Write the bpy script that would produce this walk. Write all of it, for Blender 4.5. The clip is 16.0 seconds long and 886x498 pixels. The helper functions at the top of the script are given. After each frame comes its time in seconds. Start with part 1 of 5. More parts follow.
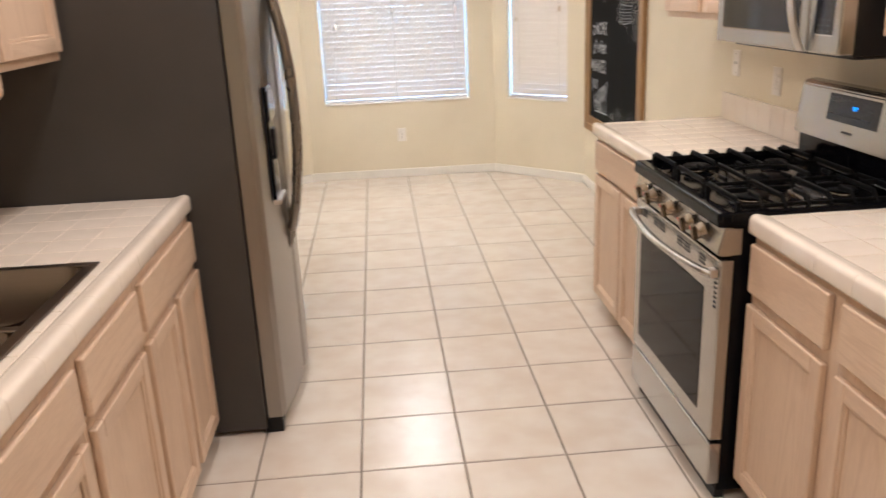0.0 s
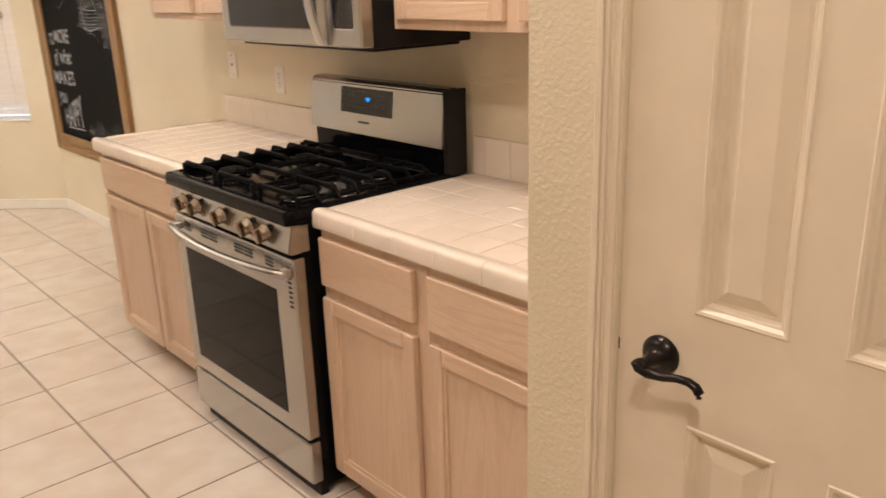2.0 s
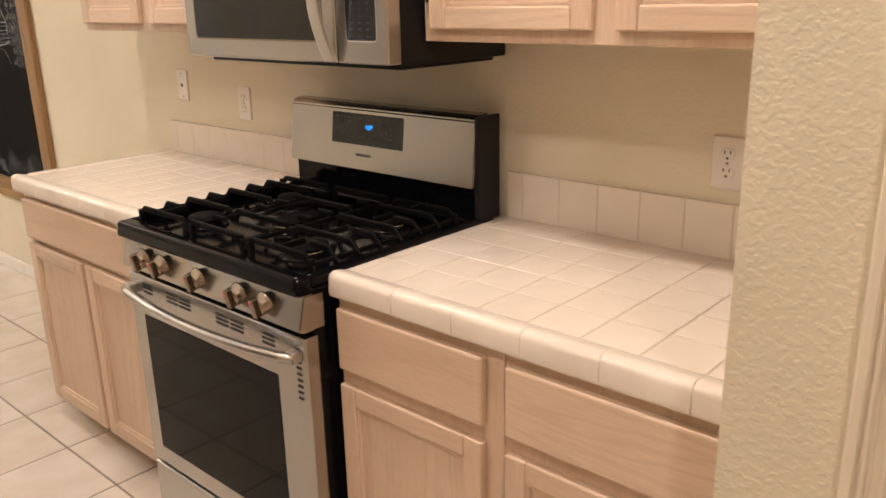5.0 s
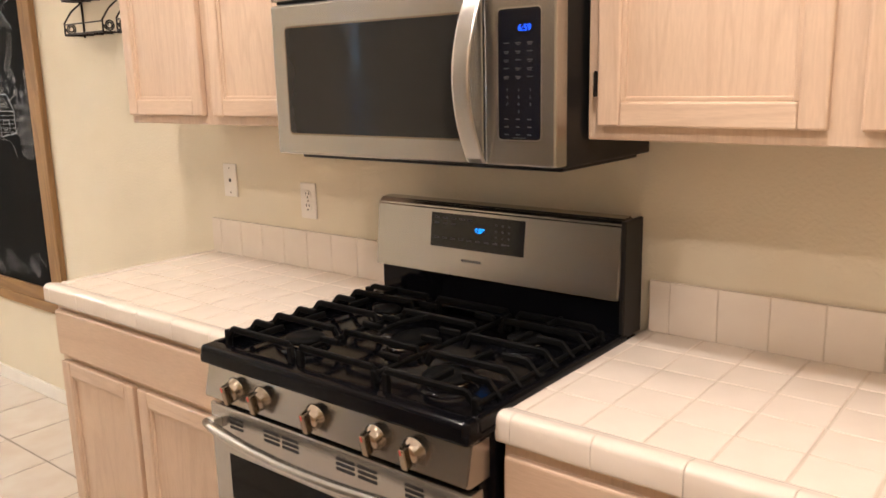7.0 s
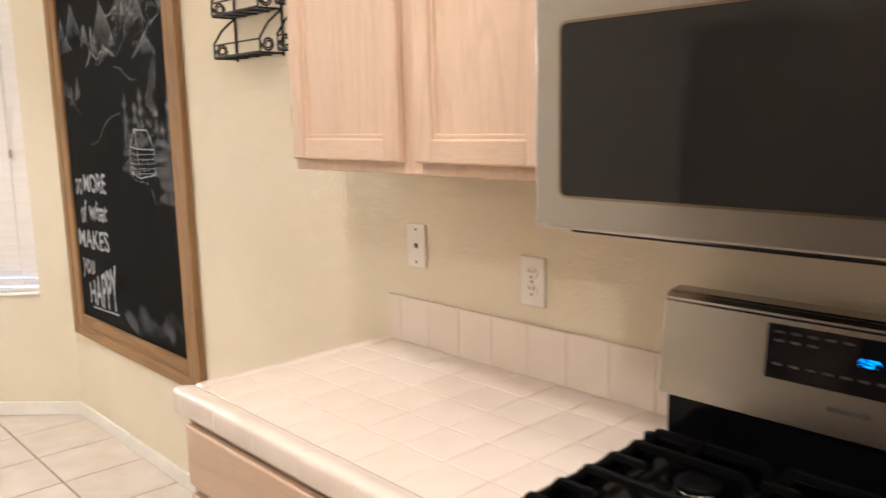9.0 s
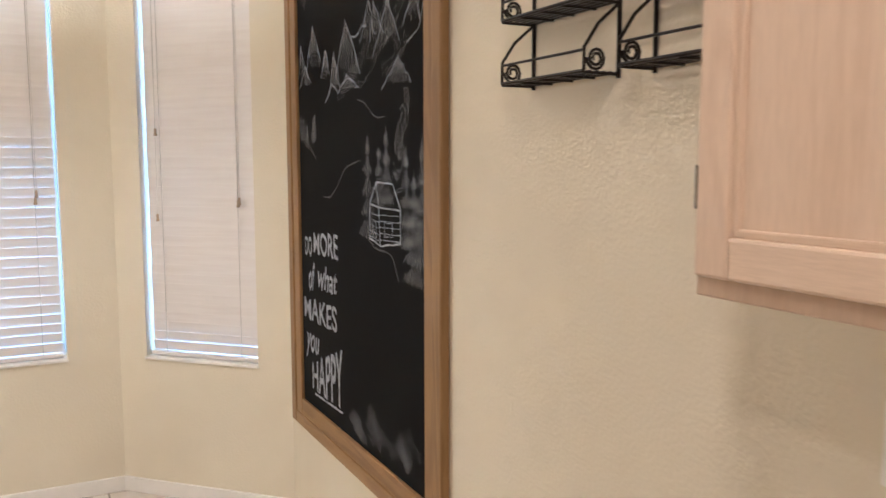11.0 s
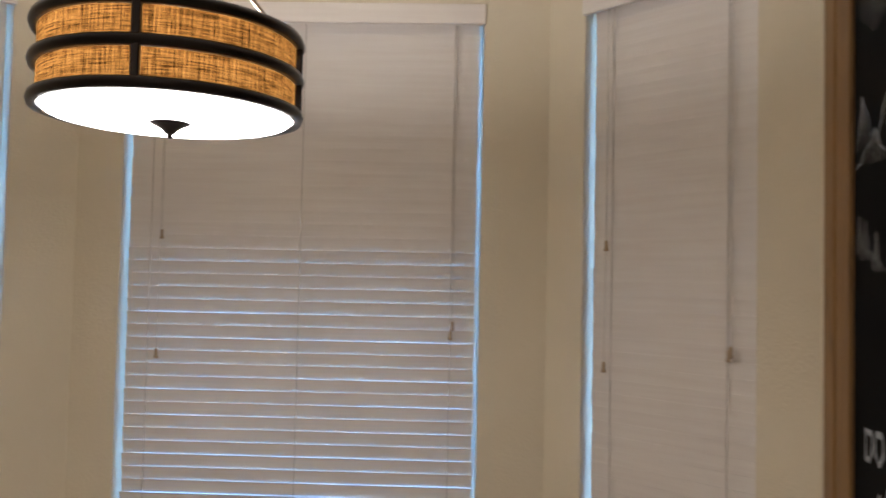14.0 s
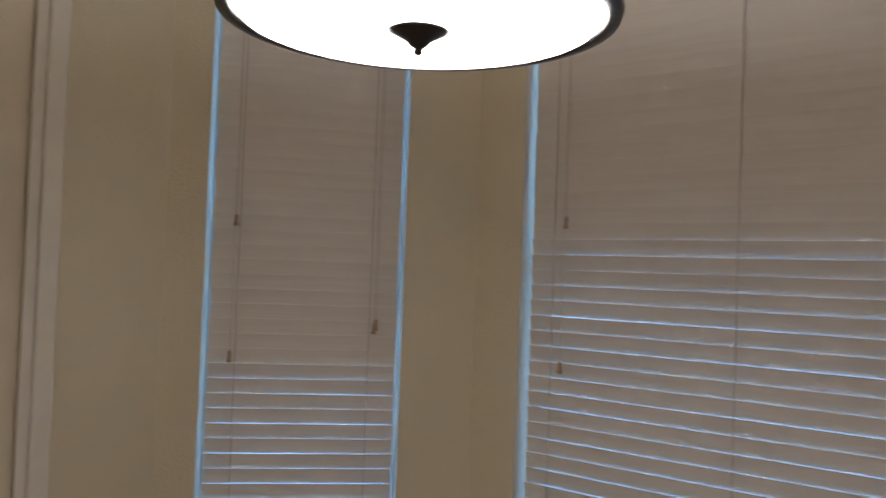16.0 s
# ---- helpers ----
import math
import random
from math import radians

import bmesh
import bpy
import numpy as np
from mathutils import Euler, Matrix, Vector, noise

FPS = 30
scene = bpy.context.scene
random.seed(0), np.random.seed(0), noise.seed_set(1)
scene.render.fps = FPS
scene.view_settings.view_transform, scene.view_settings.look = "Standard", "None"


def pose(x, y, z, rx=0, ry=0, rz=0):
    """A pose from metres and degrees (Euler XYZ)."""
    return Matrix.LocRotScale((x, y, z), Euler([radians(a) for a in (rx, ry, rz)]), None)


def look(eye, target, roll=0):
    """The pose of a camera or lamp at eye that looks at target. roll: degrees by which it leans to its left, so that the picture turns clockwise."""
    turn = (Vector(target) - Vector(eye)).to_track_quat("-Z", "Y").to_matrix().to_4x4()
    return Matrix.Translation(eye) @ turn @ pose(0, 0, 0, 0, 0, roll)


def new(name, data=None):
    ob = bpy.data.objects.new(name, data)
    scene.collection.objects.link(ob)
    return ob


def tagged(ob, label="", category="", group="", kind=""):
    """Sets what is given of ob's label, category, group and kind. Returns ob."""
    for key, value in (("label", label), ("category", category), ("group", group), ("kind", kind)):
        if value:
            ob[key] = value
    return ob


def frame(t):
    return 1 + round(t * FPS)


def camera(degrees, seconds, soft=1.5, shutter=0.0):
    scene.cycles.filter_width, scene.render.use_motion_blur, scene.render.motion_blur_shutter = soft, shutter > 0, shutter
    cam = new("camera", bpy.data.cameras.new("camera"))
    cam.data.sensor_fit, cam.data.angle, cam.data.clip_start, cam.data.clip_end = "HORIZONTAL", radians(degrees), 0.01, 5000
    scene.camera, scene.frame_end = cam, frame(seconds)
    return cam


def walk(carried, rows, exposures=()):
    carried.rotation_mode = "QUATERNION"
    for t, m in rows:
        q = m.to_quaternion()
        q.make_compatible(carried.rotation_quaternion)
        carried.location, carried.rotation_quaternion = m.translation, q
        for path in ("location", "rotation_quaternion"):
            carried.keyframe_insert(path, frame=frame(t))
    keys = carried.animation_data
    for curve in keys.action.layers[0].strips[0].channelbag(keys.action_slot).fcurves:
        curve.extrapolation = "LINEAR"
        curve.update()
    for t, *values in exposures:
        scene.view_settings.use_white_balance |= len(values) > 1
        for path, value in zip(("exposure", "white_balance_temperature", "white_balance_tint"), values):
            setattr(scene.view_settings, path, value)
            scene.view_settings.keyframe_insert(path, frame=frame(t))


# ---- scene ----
import itertools

cam = camera(57.3, 16.0, 1.5, 0.35)
PATH = [
    (0, (0.38, 1.257, 1.529), (0.515, 3.158, 0.922), -2.5),
    (0.5, (0.295, 1.323, 1.51), (0.749, 3.171, 0.894), -2.5),
    (1, (0.263, 1.394, 1.512), (1.015, 3.138, 0.885), -2.4),
    (1.5, (0.25, 1.435, 1.51), (1.292, 3.021, 0.878), -2.1),
    (2, (0.211, 1.482, 1.496), (1.473, 2.901, 0.866), -1.8),
    (2.5, (0.192, 1.541, 1.482), (1.559, 2.858, 0.852), -1.7),
    (3, (0.265, 1.634, 1.473), (1.664, 2.922, 0.853), -1.5),
    (3.2, (0.299, 1.667, 1.465), (1.706, 2.951, 0.857), -1.1),
    (5.5, (0.329, 2.174, 1.463), (1.753, 3.451, 0.88), -1.3),
    (6, (0.322, 2.293, 1.465), (1.769, 3.562, 0.922), -1.1),
    (6.5, (0.291, 2.423, 1.482), (1.777, 3.671, 0.999), -1.2),
    (7, (0.269, 2.555, 1.492), (1.798, 3.777, 1.08), -1.3),
    (7.5, (0.315, 2.697, 1.479), (1.868, 3.903, 1.113), -1.5),
    (8, (0.45, 2.866, 1.473), (1.999, 4.085, 1.138), -1.1),
    (8.5, (0.576, 3.062, 1.48), (2.045, 4.379, 1.151), -1.2),
    (9, (0.651, 3.308, 1.488), (1.989, 4.761, 1.167), -1.3),
    (9.5, (0.786, 3.57, 1.484), (1.966, 5.155, 1.176), -1.1),
    (9.7, (0.843, 3.66, 1.496), (1.960, 5.291, 1.195), -1.0),
    (11.8, (1.059, 4.628, 1.539), (1.841, 6.462, 1.387), 0.3),
    (12, (1.067, 4.719, 1.546), (1.798, 6.576, 1.414), 0.3),
    (12.5, (1.064, 4.937, 1.557), (1.669, 6.842, 1.507), 0.4),
    (13, (1.072, 5.136, 1.551), (1.533, 7.082, 1.58), 0.4),
    (13.5, (1.117, 5.32, 1.548), (1.328, 7.308, 1.619), 0.7),
    (14, (1.117, 5.505, 1.54), (1.05, 7.503, 1.62), 1.2),
    (14.5, (1.092, 5.696, 1.548), (0.764, 7.668, 1.623), 1.5),
    (15, (1.131, 5.867, 1.544), (0.535, 7.775, 1.613), 1.5),
    (15.5, (1.19, 6.043, 1.555), (0.283, 7.825, 1.616), 1.8),
    (16, (1.18, 6.222, 1.534), (-0.041, 7.806, 1.589), 2.1),
]
EXPOSURES = [(0, 5.15, 5350, 10), (1.5, 5.15, 5650, 11), (2.5, 5.1, 6100, 12), (3.2, 5.1, 6100, 12), (5.5, 5.2, 5700, 11), (7, 5.38, 5600, 11), (8.5, 5.5, 5450, 10), (9.7, 5.15, 5250, 10), (12, 4.68, 5350, 12), (13, 4.18, 5500, 12), (14, 3.66, 5640, 11), (14.5, 3.18, 5700, 10), (16, 3.05, 5650, 10)]
SKY, PENDANT_W, DIFFUSER_S = 0.15, 2.3, 1.2
KITCHEN_RGB, PENDANT_RGB = (1.0, 0.81, 0.64), (1.0, 0.87, 0.73)
# x, y, watts; the last is an unseen extra to light the pantry door
CANS = ((1.05, 2.85, 0.34), (1.05, 4.45, 0.24), (0.0, 3.6, 0.20), (0.05, 1.35, 0.44))
walk(cam, [(t, look(eye, target, roll)) for t, eye, target, roll in PATH], EXPOSURES)

# ---- world and lights ----
world = bpy.data.worlds.new("world")
scene.world = world
world.use_nodes = True
wn = world.node_tree.nodes
sky = wn.new("ShaderNodeTexSky")
sky.sky_type, sky.sun_disc, sky.ozone_density = "NISHITA", False, 6.0
sky.sun_elevation, sky.sun_rotation = radians(21), radians(150)
wn["Background"].inputs["Strength"].default_value = SKY
world.node_tree.links.new(sky.outputs["Color"], wn["Background"].inputs["Color"])


def lamp(name, kind, power, colour, m, size=None, size_y=None):
    data = bpy.data.lights.new(name, kind)
    data.energy, data.color = power, colour
    if kind == "AREA":
        data.shape, data.size = "DISK", size
    elif size is not None:
        data.shadow_soft_size = size
    ob = new(name, data)
    ob.matrix_world = m
    return ob


CEIL = 2.72
for x, y, watts in CANS:
    lamp("can_light", "AREA", watts, KITCHEN_RGB, pose(x, y, CEIL - 0.014), 0.13)
lamp("pendant_bulb", "POINT", PENDANT_W, PENDANT_RGB, pose(0.555, 6.954, 1.93), 0.05)


# ---- materials ----
def material(name):
    m = bpy.data.materials.new(name)
    m.use_nodes = True
    return m, m.node_tree.nodes, m.node_tree.links, m.node_tree.nodes["Principled BSDF"]


def ramp(nodes, stops):
    r = nodes.new("ShaderNodeValToRGB")
    e = r.color_ramp.elements
    while len(e) < len(stops):
        e.new(0.5)
    for el, (p, c) in zip(e, stops):
        el.position, el.color = p, (*c, 1)
    return r


def coords(nodes, links, scale, kind="Object"):
    tc, mp = nodes.new("ShaderNodeTexCoord"), nodes.new("ShaderNodeMapping")
    mp.inputs["Scale"].default_value = scale
    links.new(tc.outputs[kind], mp.inputs["Vector"])
    return mp.outputs["Vector"]


def tex(nodes, links, vec, scale, detail=4, rough=0.55, distortion=0.0):
    n = nodes.new("ShaderNodeTexNoise")
    n.inputs["Scale"].default_value, n.inputs["Detail"].default_value = scale, detail
    n.inputs["Roughness"].default_value, n.inputs["Distortion"].default_value = rough, distortion
    links.new(vec, n.inputs["Vector"])
    return n


def bump(nodes, links, bsdf, height, strength, distance):
    b = nodes.new("ShaderNodeBump")
    b.inputs["Strength"].default_value, b.inputs["Distance"].default_value = strength, distance
    links.new(height, b.inputs["Height"])
    links.new(b.outputs["Normal"], bsdf.inputs["Normal"])


def mixrgb(nodes, links, fac, a, b, mode="MIX"):
    n = nodes.new("ShaderNodeMix")
    n.data_type, n.blend_type = "RGBA", mode
    for key, v in (("Factor", fac), ("A", a), ("B", b)):
        sock = n.inputs[0] if key == "Factor" else n.inputs[6 if key == "A" else 7]
        if isinstance(v, (int, float)):
            sock.default_value = v
        elif isinstance(v, tuple):
            sock.default_value = (*v, 1)
        else:
            links.new(v, sock)
    return n.outputs[2]


def mottled(name, a, b, scale=6, rough=0.5, fine=60, bump_s=0.1, bump_d=0.001, metal=0.0, vary=0.0, rough_var=0.1, spec=0.5, coat=0.0):
    """A surface of two close colours with blotches and a fine grain."""
    m, n, l, p = material(name)
    v = coords(n, l, (1, 1, 1))
    big, small = tex(n, l, v, scale, 5), tex(n, l, v, fine, 3)
    r = ramp(n, [(0.3, a), (0.7, b)])
    l.new(big.outputs["Fac"], r.inputs["Fac"])
    col = r.outputs["Color"]
    if vary:
        info = n.new("ShaderNodeObjectInfo")
        r2 = ramp(n, [(0, (1 - vary,) * 3), (1, (1, 1, 1))])
        l.new(info.outputs["Random"], r2.inputs["Fac"])
        col = mixrgb(n, l, 1.0, col, r2.outputs["Color"], "MULTIPLY")
    l.new(col, p.inputs["Base Color"])
    rr = n.new("ShaderNodeMapRange")
    rr.inputs["To Min"].default_value, rr.inputs["To Max"].default_value = rough - rough_var, rough + rough_var
    l.new(big.outputs["Fac"], rr.inputs["Value"])
    l.new(rr.outputs["Result"], p.inputs["Roughness"])
    p.inputs["Metallic"].default_value, p.inputs["Specular IOR Level"].default_value = metal, spec
    p.inputs["Coat Weight"].default_value = coat
    p.inputs["Coat Roughness"].default_value = 0.1
    if bump_s:
        bump(n, l, p, small.outputs["Fac"], bump_s, bump_d)
    return m


def wood(name, a, b, c, axis="z", rough=0.42, ring=7.0, bump_s=0.05):
    """Grain drawn out along one axis, with soft cathedral figure."""
    m, n, l, p = material(name)
    s = {"z": (1, 1, 0.09), "y": (1, 0.09, 1), "x": (0.09, 1, 1)}[axis]
    v = coords(n, l, s)
    info = n.new("ShaderNodeObjectInfo")
    add = n.new("ShaderNodeVectorMath")
    add.operation = "ADD"
    sc = n.new("ShaderNodeVectorMath")
    sc.operation = "SCALE"
    sc.inputs[0].default_value = (3.1, 5.3, 2.7)
    l.new(info.outputs["Random"], sc.inputs["Scale"])
    l.new(v, add.inputs[0]), l.new(sc.outputs[0], add.inputs[1])
    v = add.outputs[0]
    figure = tex(n, l, v, ring, 2, 0.5, 1.2)
    wave = n.new("ShaderNodeMath")
    wave.operation = "SINE"
    mul = n.new("ShaderNodeMath")
    mul.operation, mul.inputs[1].default_value = "MULTIPLY", 42.0
    l.new(figure.outputs["Fac"], mul.inputs[0]), l.new(mul.outputs[0], wave.inputs[0])
    fine = tex(n, l, v, 260, 4, 0.7)
    blotch = tex(n, l, v, 3.0, 3)
    r = ramp(n, [(0.3, a), (0.72, b)])
    l.new(blotch.outputs["Fac"], r.inputs["Fac"])
    mr = n.new("ShaderNodeMapRange")
    mr.inputs["From Min"].default_value, mr.inputs["From Max"].default_value = 0.2, 1.0
    mr.inputs["To Max"].default_value = 0.45
    l.new(wave.outputs[0], mr.inputs["Value"])
    col = mixrgb(n, l, mr.outputs["Result"], r.outputs["Color"], c)
    fr = ramp(n, [(0.35, (0.88, 0.86, 0.84)), (0.65, (1, 1, 1))])
    l.new(fine.outputs["Fac"], fr.inputs["Fac"])
    col = mixrgb(n, l, 0.8, col, fr.outputs["Color"], "MULTIPLY")
    l.new(col, p.inputs["Base Color"])
    p.inputs["Roughness"].default_value = rough
    bump(n, l, p, fine.outputs["Fac"], bump_s, 0.0005)
    return m


def steel(name, colour, rough, axis="y"):
    """Brushed sheet metal, its grain along one axis."""
    m, n, l, p = material(name)
    s = {"z": (420, 420, 3), "y": (420, 3, 420), "x": (3, 420, 420)}[axis]
    grain = tex(n, l, coords(n, l, s), 1.0, 2)
    smudge = tex(n, l, coords(n, l, (5, 5, 5)), 1.0, 4)
    r = ramp(n, [(0.3, tuple(c * 0.96 for c in colour)), (0.7, colour)])
    l.new(grain.outputs["Fac"], r.inputs["Fac"])
    l.new(r.outputs["Color"], p.inputs["Base Color"])
    mr = n.new("ShaderNodeMapRange")
    mr.inputs["To Min"].default_value, mr.inputs["To Max"].default_value = rough - 0.02, rough + 0.03
    l.new(smudge.outputs["Fac"], mr.inputs["Value"])
    l.new(mr.outputs["Result"], p.inputs["Roughness"])
    p.inputs["Metallic"].default_value = 1.0
    bump(n, l, p, grain.outputs["Fac"], 0.006, 0.0002)
    return m


def plain(name, colour, rough=0.5, metal=0.0, spec=0.5, coat=0.0):
    return mottled(name, tuple(c * 0.92 for c in colour), colour, 9, rough, 120, 0.05, 0.0004, metal, 0, min(0.05, rough * 0.5), spec, coat)


def glow(name, colour, strength):
    m, n, l, p = material(name)
    p.inputs["Base Color"].default_value = (*colour, 1)
    p.inputs["Emission Color"].default_value = (*colour, 1)
    p.inputs["Emission Strength"].default_value = strength
    return m


def wall_paint(name, a, b):
    """Cream paint over an orange-peel plaster texture."""
    m, n, l, p = material(name)
    v = coords(n, l, (1, 1, 1))
    blotch, peel, fine = tex(n, l, v, 1.6, 3), tex(n, l, v, 110, 2, 0.4), tex(n, l, v, 260, 2)
    r = ramp(n, [(0.35, a), (0.65, b)])
    l.new(blotch.outputs["Fac"], r.inputs["Fac"])
    l.new(r.outputs["Color"], p.inputs["Base Color"])
    rr = ramp(n, [(0.42, (0, 0, 0)), (0.6, (1, 1, 1))])
    l.new(peel.outputs["Fac"], rr.inputs["Fac"])
    h = mixrgb(n, l, 0.15, rr.outputs["Color"], fine.outputs["Color"])
    p.inputs["Roughness"].default_value = 0.55
    p.inputs["Specular IOR Level"].default_value = 0.35
    bump(n, l, p, h, 0.26, 0.0016)
    return m


def floor_tile_mat(name):
    """Glazed beige floor tile, clouded with tan and pink."""
    m, n, l, p = material(name)
    tc = n.new("ShaderNodeTexCoord")
    info = n.new("ShaderNodeObjectInfo")
    sc = n.new("ShaderNodeVectorMath")
    sc.operation = "SCALE"
    sc.inputs[0].default_value = (17.0, 23.0, 9.0)
    l.new(info.outputs["Random"], sc.inputs["Scale"])
    add = n.new("ShaderNodeVectorMath")
    add.operation = "ADD"
    l.new(tc.outputs["Object"], add.inputs[0]), l.new(sc.outputs[0], add.inputs[1])
    cloud = tex(n, l, add.outputs[0], 8, 2, 0.45, 0.0)
    soft = n.new("ShaderNodeMapRange")
    soft.interpolation_type = "SMOOTHSTEP"
    soft.inputs["From Min"].default_value, soft.inputs["From Max"].default_value = 0.15, 0.85
    l.new(cloud.outputs["Fac"], soft.inputs["Value"])
    col = mixrgb(n, l, soft.outputs["Result"], (0.625, 0.535, 0.445), (0.70, 0.645, 0.565))
    hsv = n.new("ShaderNodeHueSaturation")
    tone = n.new("ShaderNodeMapRange")
    tone.inputs["To Min"].default_value, tone.inputs["To Max"].default_value = 0.96, 1.03
    l.new(info.outputs["Random"], tone.inputs["Value"])
    l.new(tone.outputs["Result"], hsv.inputs["Value"])
    l.new(col, hsv.inputs["Color"])
    l.new(hsv.outputs["Color"], p.inputs["Base Color"])
    p.inputs["Roughness"].default_value = 0.25
    return m


def burlap(name):
    """Coarse woven amber cloth that lets the bulb's light through."""
    m, n, l, p = material(name)
    n.remove(p)
    weft = tex(n, l, coords(n, l, (18, 18, 420)), 1.0, 3, 0.7)
    warp = tex(n, l, coords(n, l, (300, 300, 14)), 1.0, 3, 0.7)
    mul = n.new("ShaderNodeMath")
    mul.operation = "MULTIPLY"
    l.new(weft.outputs["Fac"], mul.inputs[0]), l.new(warp.outputs["Fac"], mul.inputs[1])
    r = ramp(n, [(0.16, (0.008, 0.0032, 0.0007)), (0.25, (0.052, 0.0235, 0.005)), (0.40, (0.125, 0.064, 0.017))])
    l.new(mul.outputs[0], r.inputs["Fac"])
    d, t, mx = n.new("ShaderNodeBsdfDiffuse"), n.new("ShaderNodeBsdfTranslucent"), n.new("ShaderNodeMixShader")
    l.new(r.outputs["Color"], d.inputs["Color"]), l.new(r.outputs["Color"], t.inputs["Color"])
    mx.inputs[0].default_value = 0.5
    l.new(d.outputs[0], mx.inputs[1]), l.new(t.outputs[0], mx.inputs[2])
    l.new(mx.outputs[0], n["Material Output"].inputs["Surface"])
    return m


def slat_mat(name):
    """White faux-wood slats that pass a little light."""
    m, n, l, p = material(name)
    n.remove(p)
    g = tex(n, l, coords(n, l, (3, 3, 60)), 1.0, 3)
    r = ramp(n, [(0.3, (0.77, 0.71, 0.65)), (0.7, (0.82, 0.77, 0.71))])
    l.new(g.outputs["Fac"], r.inputs["Fac"])
    p2, t, mx = n.new("ShaderNodeBsdfPrincipled"), n.new("ShaderNodeBsdfTranslucent"), n.new("ShaderNodeMixShader")
    p2.inputs["Roughness"].default_value = 0.4
    l.new(r.outputs["Color"], p2.inputs["Base Color"]), l.new(r.outputs["Color"], t.inputs["Color"])
    mx.inputs[0].default_value = 0.03
    l.new(p2.outputs[0], mx.inputs[1]), l.new(t.outputs[0], mx.inputs[2])
    l.new(mx.outputs[0], n["Material Output"].inputs["Surface"])
    return m


def chalk(name, cover):
    """Broken white chalk over whatever lies under it."""
    m, n, l, p = material(name)
    g = tex(n, l, coords(n, l, (1, 1, 1)), 420, 3, 0.7)
    s = tex(n, l, coords(n, l, (1, 1, 1)), 30, 3)
    add = n.new("ShaderNodeMath")
    add.operation = "ADD"
    l.new(g.outputs["Fac"], add.inputs[0]), l.new(s.outputs["Fac"], add.inputs[1])
    mr = n.new("ShaderNodeMapRange")
    mr.inputs["From Min"].default_value, mr.inputs["From Max"].default_value = 0.8, 1.25
    mr.inputs["To Min"].default_value, mr.inputs["To Max"].default_value = cover * 0.5, cover
    l.new(add.outputs[0], mr.inputs["Value"])
    l.new(mr.outputs["Result"], p.inputs["Alpha"])
    p.inputs["Base Color"].default_value = (0.74, 0.77, 0.79, 1)
    p.inputs["Roughness"].default_value = 0.95
    return m


def glass_mat(name):
    m, n, l, p = material(name)
    p.inputs["Base Color"].default_value = (0.9, 0.95, 0.95, 1)
    p.inputs["Roughness"].default_value, p.inputs["Transmission Weight"].default_value = 0.02, 1.0
    p.inputs["IOR"].default_value = 1.45
    return m


WALL = wall_paint("cream_wall_paint", (0.70, 0.625, 0.475), (0.74, 0.665, 0.51))
CEILING = wall_paint("ceiling_paint", (0.76, 0.72, 0.64), (0.80, 0.76, 0.68))
TRIM = plain("white_trim_paint", (0.84, 0.80, 0.73), 0.35)
DOORP = plain("cream_door_paint", (0.78, 0.69, 0.55), 0.38)
FLOORT = floor_tile_mat("beige_floor_tile")
GROUT = mottled("grey_brown_grout", (0.21, 0.175, 0.14), (0.29, 0.245, 0.20), 12, 0.9)
CTILE = mottled("white_glazed_tile", (0.78, 0.69, 0.59), (0.83, 0.745, 0.645), 8, 0.2, 30, 0.05, 0.002, 0, 0.025, 0.06)
SGROUT = mottled("pale_splash_grout", (0.62, 0.535, 0.43), (0.70, 0.61, 0.50), 14, 0.85)
CGROUT = mottled("pale_counter_grout", (0.54, 0.46, 0.365), (0.67, 0.58, 0.475), 9, 0.85)
MAPLE = wood("pickled_maple_upright", (0.655, 0.485, 0.345), (0.725, 0.56, 0.41), (0.595, 0.425, 0.295), "z")
MAPLE_H = wood("pickled_maple_level", (0.655, 0.485, 0.345), (0.725, 0.56, 0.41), (0.595, 0.425, 0.295), "y")
PINE = wood("brown_stained_pine", (0.25, 0.138, 0.05), (0.325, 0.19, 0.073), (0.15, 0.075, 0.028), "z", 0.5)
PINE_H = wood("brown_stained_pine_level", (0.25, 0.138, 0.05), (0.325, 0.19, 0.073), (0.15, 0.075, 0.028), "y", 0.5)
STEEL = steel("brushed_steel", (0.45, 0.43, 0.40), 0.25, "y")
STEEL_V = steel("brushed_steel_upright", (0.58, 0.555, 0.52), 0.28, "z")
CHROME = plain("polished_metal", (0.29, 0.235, 0.175), 0.2, 1.0)
BRIGHT = plain("bright_trim_metal", (0.78, 0.75, 0.70), 0.12, 1.0)
SINKM = steel("dark_sink_steel", (0.24, 0.20, 0.165), 0.32, "x")
FRIDGE_DOOR = steel("fridge_door_steel", (0.33, 0.31, 0.285), 0.30, "z")
FRIDGE_BAR = steel("fridge_handle_steel", (0.27, 0.25, 0.225), 0.27, "z")
FRIDGE_SIDE = mottled("textured_grey_paint", (0.040, 0.035, 0.031), (0.050, 0.044, 0.039), 4, 0.45, 300, 0.25, 0.0008)
BLACK = plain("black_enamel", (0.004, 0.004, 0.005), 0.12, 0, 0.12, 0.0)
IRON = mottled("black_cast_iron", (0.004, 0.004, 0.004), (0.008, 0.0078, 0.0075), 20, 0.5, 300, 0.3, 0.0006, spec=0.05)
BGLASS = plain("dark_oven_glass", (0.003, 0.003, 0.003), 0.06, 0, 0.1)
MWGLASS = plain("dark_microwave_glass", (0.016, 0.015, 0.014), 0.07, 0, 0.35)
BLACKP = plain("black_plastic", (0.008, 0.008, 0.008), 0.4, 0, 0.25)
BRONZE = plain("oil_rubbed_bronze", (0.016, 0.012, 0.010), 0.3, 0.6)
